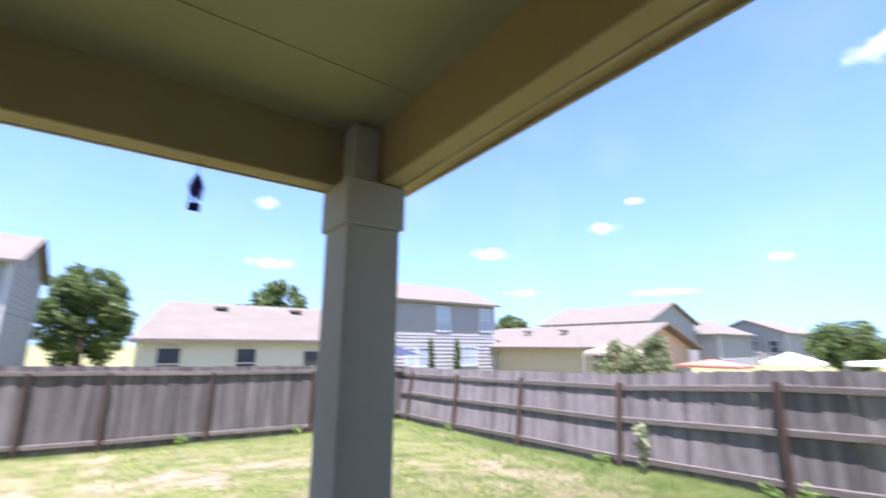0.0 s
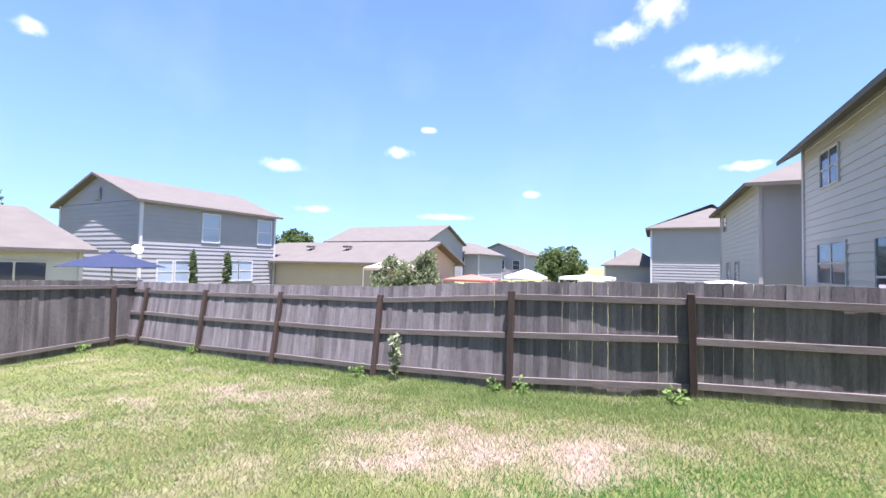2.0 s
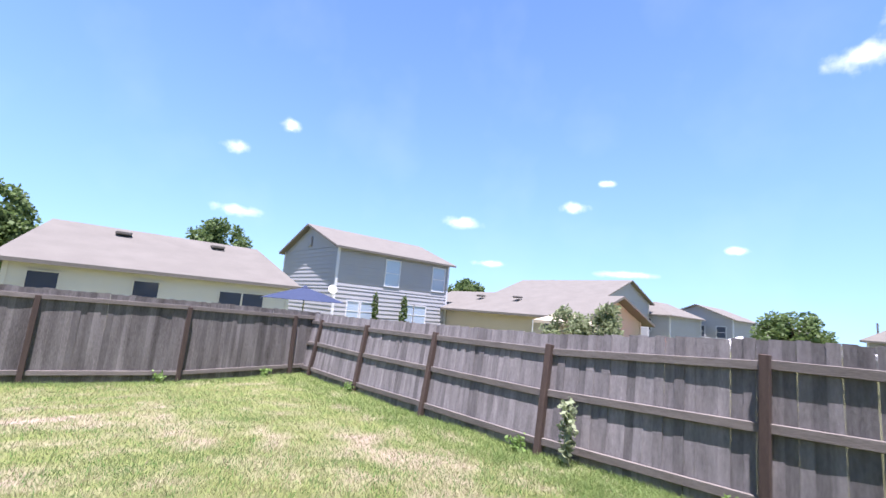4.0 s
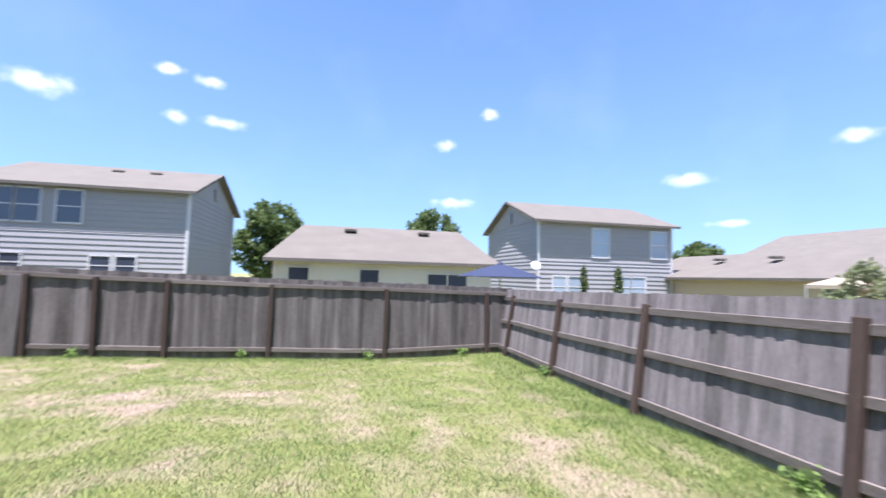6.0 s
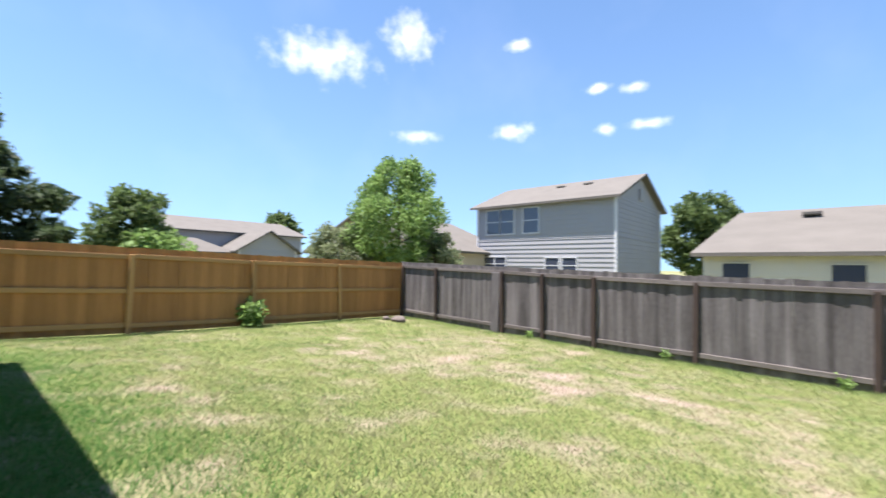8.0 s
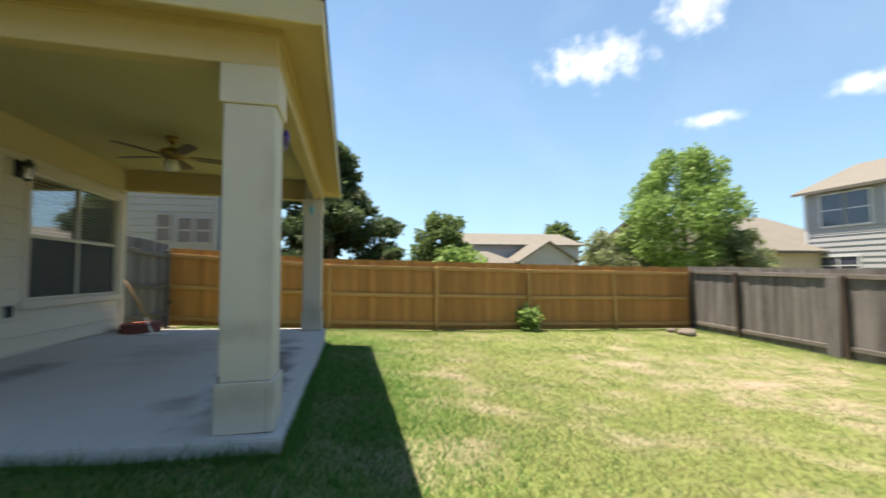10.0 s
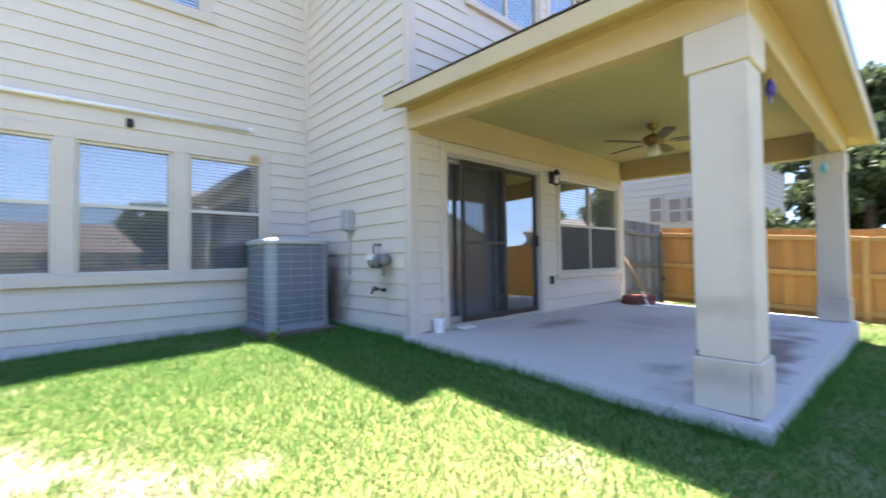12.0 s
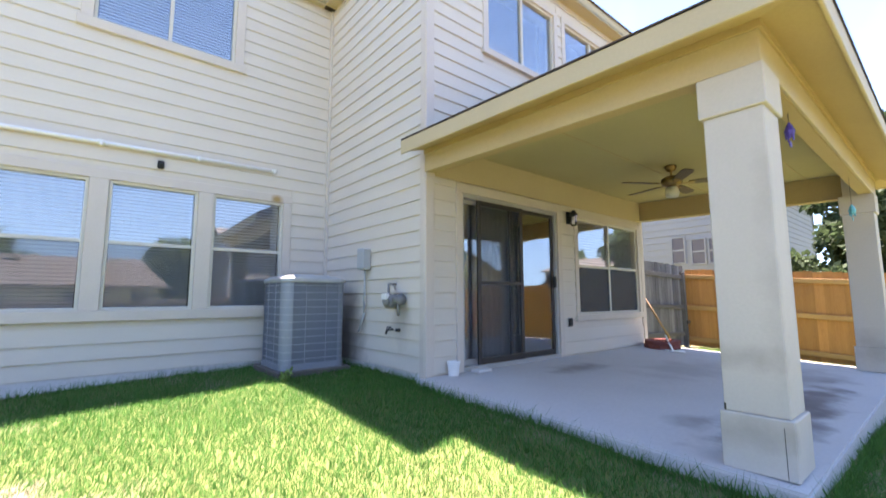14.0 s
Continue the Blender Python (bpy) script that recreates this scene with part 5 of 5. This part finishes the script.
    box(bm, -0.035, 0.035, -0.01, 0.01, 0, 0.28)
    soften(bm, 0.003)
    s_ = part("board", bm, M_WHITE, st)
    s_.rotation_euler = [radians(q) for q in tilt]
br = thing("broom", "wooden-handled broom leaning on the grey side fence", "broom", "", (-5.75, 0.0, ground_z(-5.75, 0.0)))
bm = bmesh.new()
cyl(bm, (0, 0.16, 0.18), (0.24, -0.29, 1.16), 0.02, 0.018, 10)
part("handle", bm, M_WOODPALE, br, smooth=True)
bm = bmesh.new()
cyl(bm, (0.24, -0.29, 1.16), (0.26, -0.33, 1.24), 0.024, 0.022, 10)
part("grip", bm, M_BLACKPL, br, "black end grip", smooth=True)
bm = bmesh.new()
loft(bm, [[(x - 0.02, y + 0.22, 0.0) for x, y in ((-0.14, -0.03), (0.14, -0.03), (0.14, 0.03), (-0.14, 0.03))], [(x, y + 0.15, 0.20) for x, y in ((-0.06, -0.02), (0.07, -0.02), (0.07, 0.02), (-0.06, 0.02))]])
part("bristles", bm, M_WOODPALE, br, "straw bristles")
lt = thing("gate_latch", "dark metal latch on the grey fence post", "latch", "", (BX + 0.15, -0.255, ground_z(BX, -0.3) + 0.55))
bm = bmesh.new()
box(bm, -0.05, 0.05, 0, 0.03, -0.04, 0.04)
soften(bm, 0.005)
part("plate", bm, M_DARK, lt)
bm = bmesh.new()
cyl(bm, (-0.08, 0.035, 0), (0.08, 0.035, 0), 0.01)
part("bolt", bm, M_DARK, lt)


# hanging ornaments under the north eave
def ornament(x, y, z, col, label, drop, size):
    m = mat("ornament_" + label.split()[0], col, None, 0.35, 20, 80, 0.05, spec=0.5)
    root = thing("hanging_ornament", label, "ornament", "", (x, y, z))
    bm = bmesh.new()
    cyl(bm, (0, 0, 0), (0, 0, -drop), 0.002, 0.002, 6)
    part("cord", bm, M_DARK, root)
    bm = bmesh.new()
    lathe(bm, [(0.004, -drop), (size * 0.35, -drop - size * 0.5), (size * 0.6, -drop - size * 1.2), (size * 0.5, -drop - size * 1.7), (0.006, -drop - size * 2.1)], 8)
    part("bell", bm, m, root)
    for k in range(5):
        a = k * math.tau / 5
        bm = bmesh.new()
        cyl(bm, (size * 0.4 * math.cos(a), size * 0.4 * math.sin(a), -drop - size * 1.7), (size * 0.4 * math.cos(a), size * 0.4 * math.sin(a), -drop - size * (2.3 + 0.25 * (k % 2))), 0.005, 0.005, 6)
        part("chime", bm, m, root)
    bm = bmesh.new()
    box(bm, -0.025, 0.025, -0.003, 0.003, -drop - size * 3.3, -drop - size * 2.6)
    part("clapper", bm, m, root)
    return root


ornament(-0.92, 3.02, BEAM_Z - SH * 3.02, (0.08, 0.05, 0.35), "blue and purple wind chime hanging under the beam", 0.07, 0.055)
ornament(-3.52, 3.02, BEAM_Z - SH * 3.02, (0.10, 0.45, 0.50), "teal glass wind chime hanging under the beam", 0.30, 0.055)

# ---- plants ----
def leaf_mat(name, col, col2, scale=1.5, fine=9, spread=0.5):
    m = mat(name, col, col2, 0.6, scale, fine, 0.0, island=0.35, spec=0.25, spread=spread)
    b = m.node_tree.nodes["Principled BSDF"]
    n, l = m.node_tree.nodes, m.node_tree.links
    tr = n.new("ShaderNodeBsdfTranslucent")
    l.new(b.inputs["Base Color"].links[0].from_socket, tr.inputs["Color"])
    ad = n.new("ShaderNodeMixShader")
    ad.inputs["Fac"].default_value = 0.45
    l.new(b.outputs[0], ad.inputs[1])
    l.new(tr.outputs[0], ad.inputs[2])
    l.new(ad.outputs[0], n["Material Output"].inputs["Surface"])
    return m


M_LEAF = leaf_mat("bright_leaves", (0.26, 0.39, 0.12), (0.13, 0.225, 0.055))
M_LEAFDARK = leaf_mat("dark_leaves", (0.14, 0.20, 0.065), (0.075, 0.12, 0.04))
M_LEAFCEDAR = leaf_mat("cedar_foliage", (0.085, 0.125, 0.055), (0.045, 0.075, 0.03))
M_LEAFGREY = leaf_mat("grey_green_leaves", (0.27, 0.31, 0.17), (0.16, 0.20, 0.10))
M_BARK = mat("bark", (0.14, 0.10, 0.07), (0.08, 0.06, 0.04), 0.95, 6, 30, 0.8, stretch=(4, 4, 1))


def leaves(name, centres, n, size, material, parent, seed, squash=1.0, droop=0.3):
    """n small leaf cards scattered through balls: centres holds (x, y, z, radius)."""
    rg = np.random.RandomState(seed)
    c = np.array(centres)
    wts = c[:, 3] ** 2
    pick = rg.choice(len(c), n, p=wts / wts.sum())
    d = rg.normal(size=(n, 3))
    d /= np.linalg.norm(d, axis=1)[:, None]
    r = c[pick, 3] * (0.30 + 0.95 * rg.rand(n) ** 0.7)
    p = c[pick, :3] + d * r[:, None] * np.array((1, 1, squash))
    u = rg.normal(size=(n, 3)) + d * 0.6
    u[:, 2] -= droop
    u /= np.linalg.norm(u, axis=1)[:, None]
    w = np.cross(u, rg.normal(size=(n, 3)))
    w /= np.linalg.norm(w, axis=1)[:, None]
    s = size * (0.6 + 0.8 * rg.rand(n))[:, None]
    quad = np.stack([p, p + u * s * 0.5 + w * s * 0.32, p + u * s, p + u * s * 0.5 - w * s * 0.32], 1).reshape(-1, 3)
    me = bpy.data.meshes.new(name)
    me.from_pydata(quad.tolist(), [], np.arange(n * 4).reshape(-1, 4).tolist())
    me.materials.append(material)
    ob = new(name, me)
    ob.parent = parent
    ob["kind"] = "stuff"
    return ob


def tree(name, label, x, y, base, height, radius, seed, material, n=9000, size=0.18, trunk=0.14, crown_from=0.25, conic=0.0, squash=0.9):
    """A tree with tapered trunk, limbs and a crown of leaf cards in uneven clumps."""
    rnd = random.Random(seed)
    root = thing(name, label, "tree", "trees", (x, y, base))
    bm = bmesh.new()
    cyl(bm, (0, 0, -0.2), (0.05, 0.02, height * 0.45), trunk, trunk * 0.6)
    cyl(bm, (0.05, 0.02, height * 0.45), (0.0, 0.06, height * 0.9), trunk * 0.6, 0.02)
    part("trunk", bm, M_BARK, root, smooth=True)
    clumps = []
    k = 60
    for i in range(k):
        f = i / (k - 1)
        z = height * (crown_from + (0.97 - crown_from) * f)
        env = (1 - f) ** 0.8 if conic else math.sin(math.pi * (0.12 + 0.80 * f)) ** 0.6
        rr = radius * env * math.sqrt(rnd.uniform(0.05, 1.0))
        a = i * 2.4 + rnd.uniform(-0.4, 0.4)
        s = radius * rnd.uniform(0.10, 0.27) * (0.55 + 0.45 * env)
        clumps.append((rr * math.cos(a), rr * math.sin(a), z, s))
    for i in range(0, k, 4):
        bm = bmesh.new()
        cx, cy, cz, s = clumps[i]
        cyl(bm, (0.03, 0.02, max(cz - 0.35 * math.hypot(cx, cy) - 0.2, height * 0.12)), (cx, cy, cz), trunk * 0.28, 0.012, 7)
        part("limb", bm, M_BARK, root, smooth=True)
    leaves("crown", clumps, n, size, material, root, seed, squash)
    return root


tree("maple_tree", "bright green young maple behind the brown fence", -10.85, 15.85, -0.8, 6.25, 2.25, 3, M_LEAF, 27000, 0.13, 0.12, 0.22)
tree("shrub_tree", "low grey-green shrub tree beside the maple", -13.2, 14.6, -0.8, 3.4, 1.6, 5, M_LEAFGREY, 10000, 0.12, 0.08, 0.15)
tree("shrub_tree", "small sunlit shrub tree beyond the fence corner", -9.8, 17.0, -0.8, 3.2, 1.2, 7, M_LEAFGREY, 8000, 0.12, 0.07, 0.15)
tree("cedar_tree", "dark layered cedar tree west of the patio", -13.0, 2.9, -0.5, 6.2, 3.4, 11, M_LEAFCEDAR, 36000, 0.17, 0.16, 0.10, conic=0.4, squash=0.45)
tree("oak_tree", "broad dark oak far behind the brown fence", -26.2, 9.8, -0.8, 5.8, 2.1, 13, M_LEAFDARK, 9000, 0.24, 0.2, 0.25)
tree("shrub_tree", "yellow-green bush far behind the brown fence", -24.5, 10.5, -0.8, 3.3, 1.9, 15, M_LEAF, 4000, 0.26, 0.1, 0.1)
tree("oak_tree", "small dark oak on the western horizon", -52.0, 32.5, -0.8, 8.6, 2.3, 17, M_LEAFDARK, 3000, 0.5, 0.3, 0.4)
tree("oak_tree", "dark oak between the grey houses", -3.4, 40.0, -1.2, 7.8, 3.0, 19, M_LEAFDARK, 11000, 0.3, 0.25, 0.2)
tree("oak_tree", "dark oak rising behind the cream roof", 10.2, 43.0, -1.2, 8.3, 3.0, 21, M_LEAFDARK, 9000, 0.3, 0.25, 0.3)
tree("oak_tree", "green oak beside the tan house roof", 33.5, 35.2, -1.2, 5.6, 2.4, 23, M_LEAFDARK, 6500, 0.32, 0.25, 0.3)
tree("oak_tree", "round green oak past the far houses", 46.0, 9.8, -1.2, 4.3, 2.5, 25, M_LEAFDARK, 5000, 0.32, 0.25, 0.2)
tree("oleander_shrub", "pale flowering shrub behind the side fence", 15.2, 10.9, -1.1, 2.5, 1.0, 27, M_LEAFGREY, 4000, 0.13, 0.06, 0.1)
tree("oleander_shrub", "taller flowering shrub behind the side fence", 15.9, 9.8, -1.1, 2.8, 0.75, 29, M_LEAFGREY, 3200, 0.13, 0.06, 0.1)
tree("oak_tree", "distant treetop on the eastern horizon", 80.0, 4.0, -1.2, 4.6, 2.4, 31, M_LEAFDARK, 1500, 0.6, 0.3, 0.3)
for cx in (16.1, 18.4):
    tree("cypress_tree", "slim dark Italian cypress against the house wall", cx, 25.6, -1.2, 3.0, 0.24, int(cx * 10), M_LEAFDARK, 2200, 0.10, 0.05, 0.05, squash=2.2)


def weed(name, label, x, y, h, r, n, seed, material, size=0.07):
    """A leafy weed: stems and leaves."""
    rnd = random.Random(seed)
    root = thing(name, label, "plant", "weeds", (x, y, ground_z(x, y)))
    cl = []
    for k in range(5):
        a, q = k * 1.3, r * rnd.uniform(0.2, 0.9)
        top = (q * math.cos(a), q * math.sin(a), h * rnd.uniform(0.7, 1.0))
        bm = bmesh.new()
        cyl(bm, (0.02 * math.cos(a), 0.02 * math.sin(a), -0.03), top, 0.008, 0.003, 6)
        part("stem", bm, material, root)
        for f in (0.25, 0.45, 0.65, 0.85, 1.0):
            cl.append((top[0] * f, top[1] * f, top[2] * f, r * 0.45))
    leaves("foliage", cl, n, size, material, root, seed)
    return root


M_WEED = leaf_mat("pale_weed_leaves", (0.40, 0.45, 0.28), (0.26, 0.32, 0.17))
weed("weed", "tall pale leafy weed against the grey fence", 6.02, 4.98, 0.78, 0.10, 240, 41, M_WEED, 0.075)
weed("weed", "bushy green weed against the brown fence", -7.45, 8.05, 0.50, 0.36, 600, 43, M_LEAF, 0.13)
for i, (x, y) in enumerate(((6.05, 3.25), (6.05, 2.85), (6.0, 0.9), (6.05, 5.75), (6.05, 10.3), (3.0, 13.0), (5.2, 12.95), (-2.8, 13.0), (0.3, 13.0), (1.05, -1.25))):
    weed("weed", "small weed at the foot of the fence" if i < 9 else "bright weed by the air conditioner", x, y, 0.20 if i < 9 else 0.12, 0.12 if i < 9 else 0.08, 90 if i < 9 else 40, 50 + i, M_LEAF, 0.06)

# stones by the back corner
M_STONE = mat("grey_stone", (0.17, 0.145, 0.125), (0.09, 0.075, 0.065), 0.95, 6, 40, 0.6)
rnd = random.Random(8)
for i in range(7):
    x, y = -6.9 + rnd.uniform(-0.35, 0.35), 12.2 + rnd.uniform(-0.25, 0.3)
    bm = bmesh.new()
    bmesh.ops.create_icosphere(bm, subdivisions=2, radius=0.13)
    for v in bm.verts:
        v.co *= 1 + 0.3 * noise.noise(v.co * 6 + Vector((i * 3, 0, 0)))
        v.co.z *= 0.6
    s = tagged(part("stone", bm, M_STONE, None, smooth=True), "rough grey garden stone at the fence corner", "stone", "corner stones")
    s.location, s.rotation_euler, s.scale = (x, y, ground_z(x, y) + 0.05), (0, 0, i), (rnd.uniform(0.7, 1.4),) * 3

# ---- things in the neighbours' yards ----
M_BLUECLOTH = mat("blue_canvas", (0.026, 0.038, 0.082), (0.019, 0.028, 0.06), 0.8, 4, 60, 0.2)
um = thing("patio_umbrella", "open blue canvas patio umbrella beyond the back fence", "umbrella", "", (7.55, 16.7, ground_z(7.5, 13.2)))
uz = 1.40 - um.location.z
bm = bmesh.new()
cyl(bm, (0, 0, 0), (0, 0, uz), 0.025)
part("pole", bm, M_GALV, um)
bm = bmesh.new()
n = 8
tip = bm.verts.new((0, 0, uz))
mid = [bm.verts.new((0.75 * math.cos(i * math.tau / n), 0.75 * math.sin(i * math.tau / n), uz - 0.20)) for i in range(n)]
rim = [bm.verts.new((1.5 * math.cos(i * math.tau / n), 1.5 * math.sin(i * math.tau / n), uz - 0.46)) for i in range(n)]
rim2 = [bm.verts.new((1.38 * math.cos((i + 0.5) * math.tau / n), 1.38 * math.sin((i + 0.5) * math.tau / n), uz - 0.45)) for i in range(n)]
for i in range(n):
    j = (i + 1) % n
    bm.faces.new((tip, mid[i], mid[j]))
    bm.faces.new((mid[i], rim[i], rim2[i], rim[j], mid[j]))
can = part("canopy", bm, M_BLUECLOTH, um)
sm = can.modifiers.new("thick", "SOLIDIFY")
sm.thickness = 0.01
bm = bmesh.new()
cyl(bm, (0, 0, uz - 0.02), (0, 0, uz + 0.07), 0.12, 0.03, 8)
part("cap", bm, M_BLUECLOTH, um)
for i in range(n):
    bm = bmesh.new()
    a = i * math.tau / n
    cyl(bm, (0, 0, uz - 0.02), (1.48 * math.cos(a), 1.48 * math.sin(a), uz - 0.48), 0.008, 0.008, 6)
    part("rib", bm, M_GALV, um)
bm = bmesh.new()
lathe(bm, [(0.25, 0.0), (0.25, 0.06), (0.05, 0.10), (0.03, 0.3)], 14)
part("base", bm, M_DARK, um)

ds = thing("satellite_dish", "pale satellite dish on the house corner", "satellite dish", "", (13.1, 25.9, 1.2))
bm = bmesh.new()
lathe(bm, [(0.02, 0.0), (0.18, 0.02), (0.29, 0.07), (0.30, 0.08), (0.18, 0.04), (0.02, 0.02)], 20)
bm.transform(Matrix.Translation((0, -0.15, 0.45)) @ Matrix.Rotation(radians(65), 4, "X"))
part("dish", bm, M_WHITE, ds, smooth=True)
bm = bmesh.new()
cyl(bm, (0, 0.1, 0.45), (0.25, 0.3, 0.0), 0.025)
cyl(bm, (0, -0.1, 0.3), (0, -0.55, 0.42), 0.015)
part("arm", bm, M_GALV, ds)

M_TARP = mat("white_tarp", (0.80, 0.80, 0.80), (0.70, 0.70, 0.70), 0.6, 2, 30, 0.1)


def canopy(name, label, x, y, w, d, z, rise, material):
    """A pitched cloth canopy on four posts."""
    root = thing(name, label, "canopy", "", (x, y, -1.1))
    for sx in (-1, 1):
        for sy in (-1, 1):
            bm = bmesh.new()
            cyl(bm, (sx * w / 2, sy * d / 2, 0), (sx * w / 2, sy * d / 2, z + 1.1), 0.03)
            part("post", bm, M_GALV, root)
    bm = bmesh.new()
    e = [bm.verts.new((sx * w / 2, sy * d / 2, z + 1.1)) for sx, sy in ((-1, -1), (1, -1), (1, 1), (-1, 1))]
    t = bm.verts.new((0, 0, z + 1.1 + rise))
    lo = [bm.verts.new((v.co.x, v.co.y, v.co.z - 0.15)) for v in e]
    for i in range(4):
        j = (i + 1) % 4
        bm.faces.new((e[i], e[j], t))
        bm.faces.new((lo[i], lo[j], e[j], e[i]))
    part("cover", bm, material, root)
    return root


canopy("white_canopy", "white canvas canopy in a yard far off", 29.6, 9.2, 1.8, 2.6, 0.45, 0.55, M_TARP)
canopy("white_canopy", "long white tarpaulin cover over a carport", 23.2, 4.2, 1.6, 2.6, 0.70, 0.12, M_TARP)
canopy("white_canopy", "low white tarpaulin cover near the greige houses", 17.5, -1.2, 3.5, 1.2, 0.74, 0.12, M_TARP)
canopy("red_canopy", "faded red canopy in a yard far off", 27.8, 12.6, 2.0, 3.6, 0.20, 0.35, mat("faded_red", (0.40, 0.16, 0.12), (0.33, 0.13, 0.10), 0.8, 2, 30, 0.1))
canopy("brown_canopy", "brown cloth canopy beside the tan house", 21.2, 14.9, 2.2, 2.6, 0.95, 0.55, mat("tan_cloth", (0.42, 0.36, 0.28), (0.35, 0.30, 0.23), 0.8, 2, 30, 0.1))
pole = thing("utility_pole", "thin distant utility pole", "pole", "", (85.0, 7.5, -1.2))
bm = bmesh.new()
cyl(bm, (0, 0, 0), (0, 0, 5.6), 0.14, 0.10, 8)
part("shaft", bm, M_BARK, pole)

# ---- grass blades ----
M_BLADEGRASS = leaf_mat("grass_blades", (0.29, 0.275, 0.14), (0.135, 0.19, 0.07), 0.55, 3.0, 0.28)
M_BLADELUSH = leaf_mat("lush_shade_grass", (0.10, 0.25, 0.052), (0.05, 0.155, 0.03))
M_BLADEDRY = leaf_mat("dry_blades", (0.39, 0.315, 0.235), (0.28, 0.225, 0.16))


def blades(name, label, material, pts, length, width, seed):
    """Upright grass blades, one triangle each, at the points given."""
    rg = np.random.RandomState(seed)
    p = np.array(pts)
    n = len(p)
    a = rg.rand(n) * math.tau
    w = np.stack([np.cos(a), np.sin(a), np.zeros(n)], 1) * (width * (0.6 + 0.8 * rg.rand(n)))[:, None]
    t = rg.normal(size=(n, 3)) * 0.55
    t[:, 2] = 1.0
    t *= (length * (0.5 + 0.9 * rg.rand(n)))[:, None]
    p[:, 2] -= 0.006
    v = np.stack([p - w, p + w, p + t], 1).reshape(-1, 3)
    me = bpy.data.meshes.new(name)
    me.from_pydata(v.tolist(), [], np.arange(n * 3).reshape(-1, 3).tolist())
    me.materials.append(material)
    return tagged(new(name, me), label, "grass", kind="stuff")


def lawn_height(x, y):
    return ground_z(x, y) + 0.03 * noise.noise((x * 0.9, y * 0.9, 0))


rg = np.random.RandomState(77)
STEP = 0.1
gx, gy = np.arange(-7.8, 6.5, STEP), np.arange(-2.7, 13.4, STEP)
DRY = np.array([[dryness(x, y) for x in gx] for y in gy])
HGT = np.array([[lawn_height(x, y) for x in gx] for y in gy])


def sample(grid, x, y):
    """Bilinear lookup in a grid over the yard."""
    u, v = (x - gx[0]) / STEP, (y - gy[0]) / STEP
    i, j = u.astype(int), v.astype(int)
    u, v = u - i, v - j
    return (grid[j, i] * (1 - u) + grid[j, i + 1] * u) * (1 - v) + (grid[j + 1, i] * (1 - u) + grid[j + 1, i + 1] * u) * v


N = 1450000
x, y = rg.uniform(-7.6, 6.36, N), rg.uniform(-2.5, 13.1, N)
far2 = (x - 2.2) ** 2 + (y - 2.4) ** 2
keep = rg.rand(N) < np.minimum(1.0, 7.0 / (far2 * 0.45 + 4.0) + 0.16)
keep &= ~((x > W_EDGE - 0.03) & (x < E_EDGE + 0.02) & (y > -0.1) & (y < N_EDGE + 0.02))
keep &= ~((x < 0.03) & (y < 0.02)) & ~((x > 0.15) & (x < 1.12) & (y > -2.28) & (y < -1.33))
x, y = x[keep], y[keep]
d, z = sample(DRY, x, y), sample(HGT, x, y)
bare = rg.rand(len(x)) < d * 0.85
thin = rg.rand(len(x)) < 0.35
edge = (np.maximum.reduce([x - 4.9, y - 12.2, -6.8 - x]) + rg.normal(size=len(x)) * 0.25) > 0.35
pts = np.stack([x, y, z], 1)
# lush turf by the house; round the slab its deep green also paints shade
beside = np.minimum(np.hypot(np.maximum(np.maximum(W_EDGE - x, x - E_EDGE), 0), np.maximum(y - N_EDGE, 0)), np.hypot(np.maximum(x - 2.4, 0), np.maximum(y - 0.8, 0)))
lush = rg.rand(len(x)) < np.clip(1.4 - beside / 1.4, 0.12, 1.0)
straw, tall, green, fresh = pts[bare & thin], pts[~bare & edge], pts[~bare & ~edge & ~lush], pts[~bare & ~edge & lush]
slab_gap = np.hypot(np.maximum(np.maximum(W_EDGE - x, x - E_EDGE), 0), np.maximum(y - N_EDGE, 0))
rim = (y > 0) & (slab_gap < 0.09) | (x > 0.1) & (y < -2.42) | (x > 0.02) & (x < 0.09) & (y < 0)
tufts = pts[rim & (rg.rand(len(x)) < 0.6)]
blades("grass", "short green lawn grass in uneven tufts", M_BLADEGRASS, green, 0.036, 0.0031, 1)
blades("grass", "lush green grass by the patio, coloured deeper for its shade", M_BLADELUSH, fresh, 0.048, 0.0031, 4)
blades("grass", "taller green grass along the fences", leaf_mat("fence_grass_blades", (0.25, 0.32, 0.12), (0.13, 0.21, 0.055)), tall, 0.062, 0.0042, 2)
blades("dry_grass", "straw-coloured dead grass in bare spots", M_BLADEDRY, straw, 0.038, 0.0036, 3)
blades("grass", "longer ragged grass along the slab and the foundation", M_BLADELUSH, tufts, 0.10, 0.0036, 5)
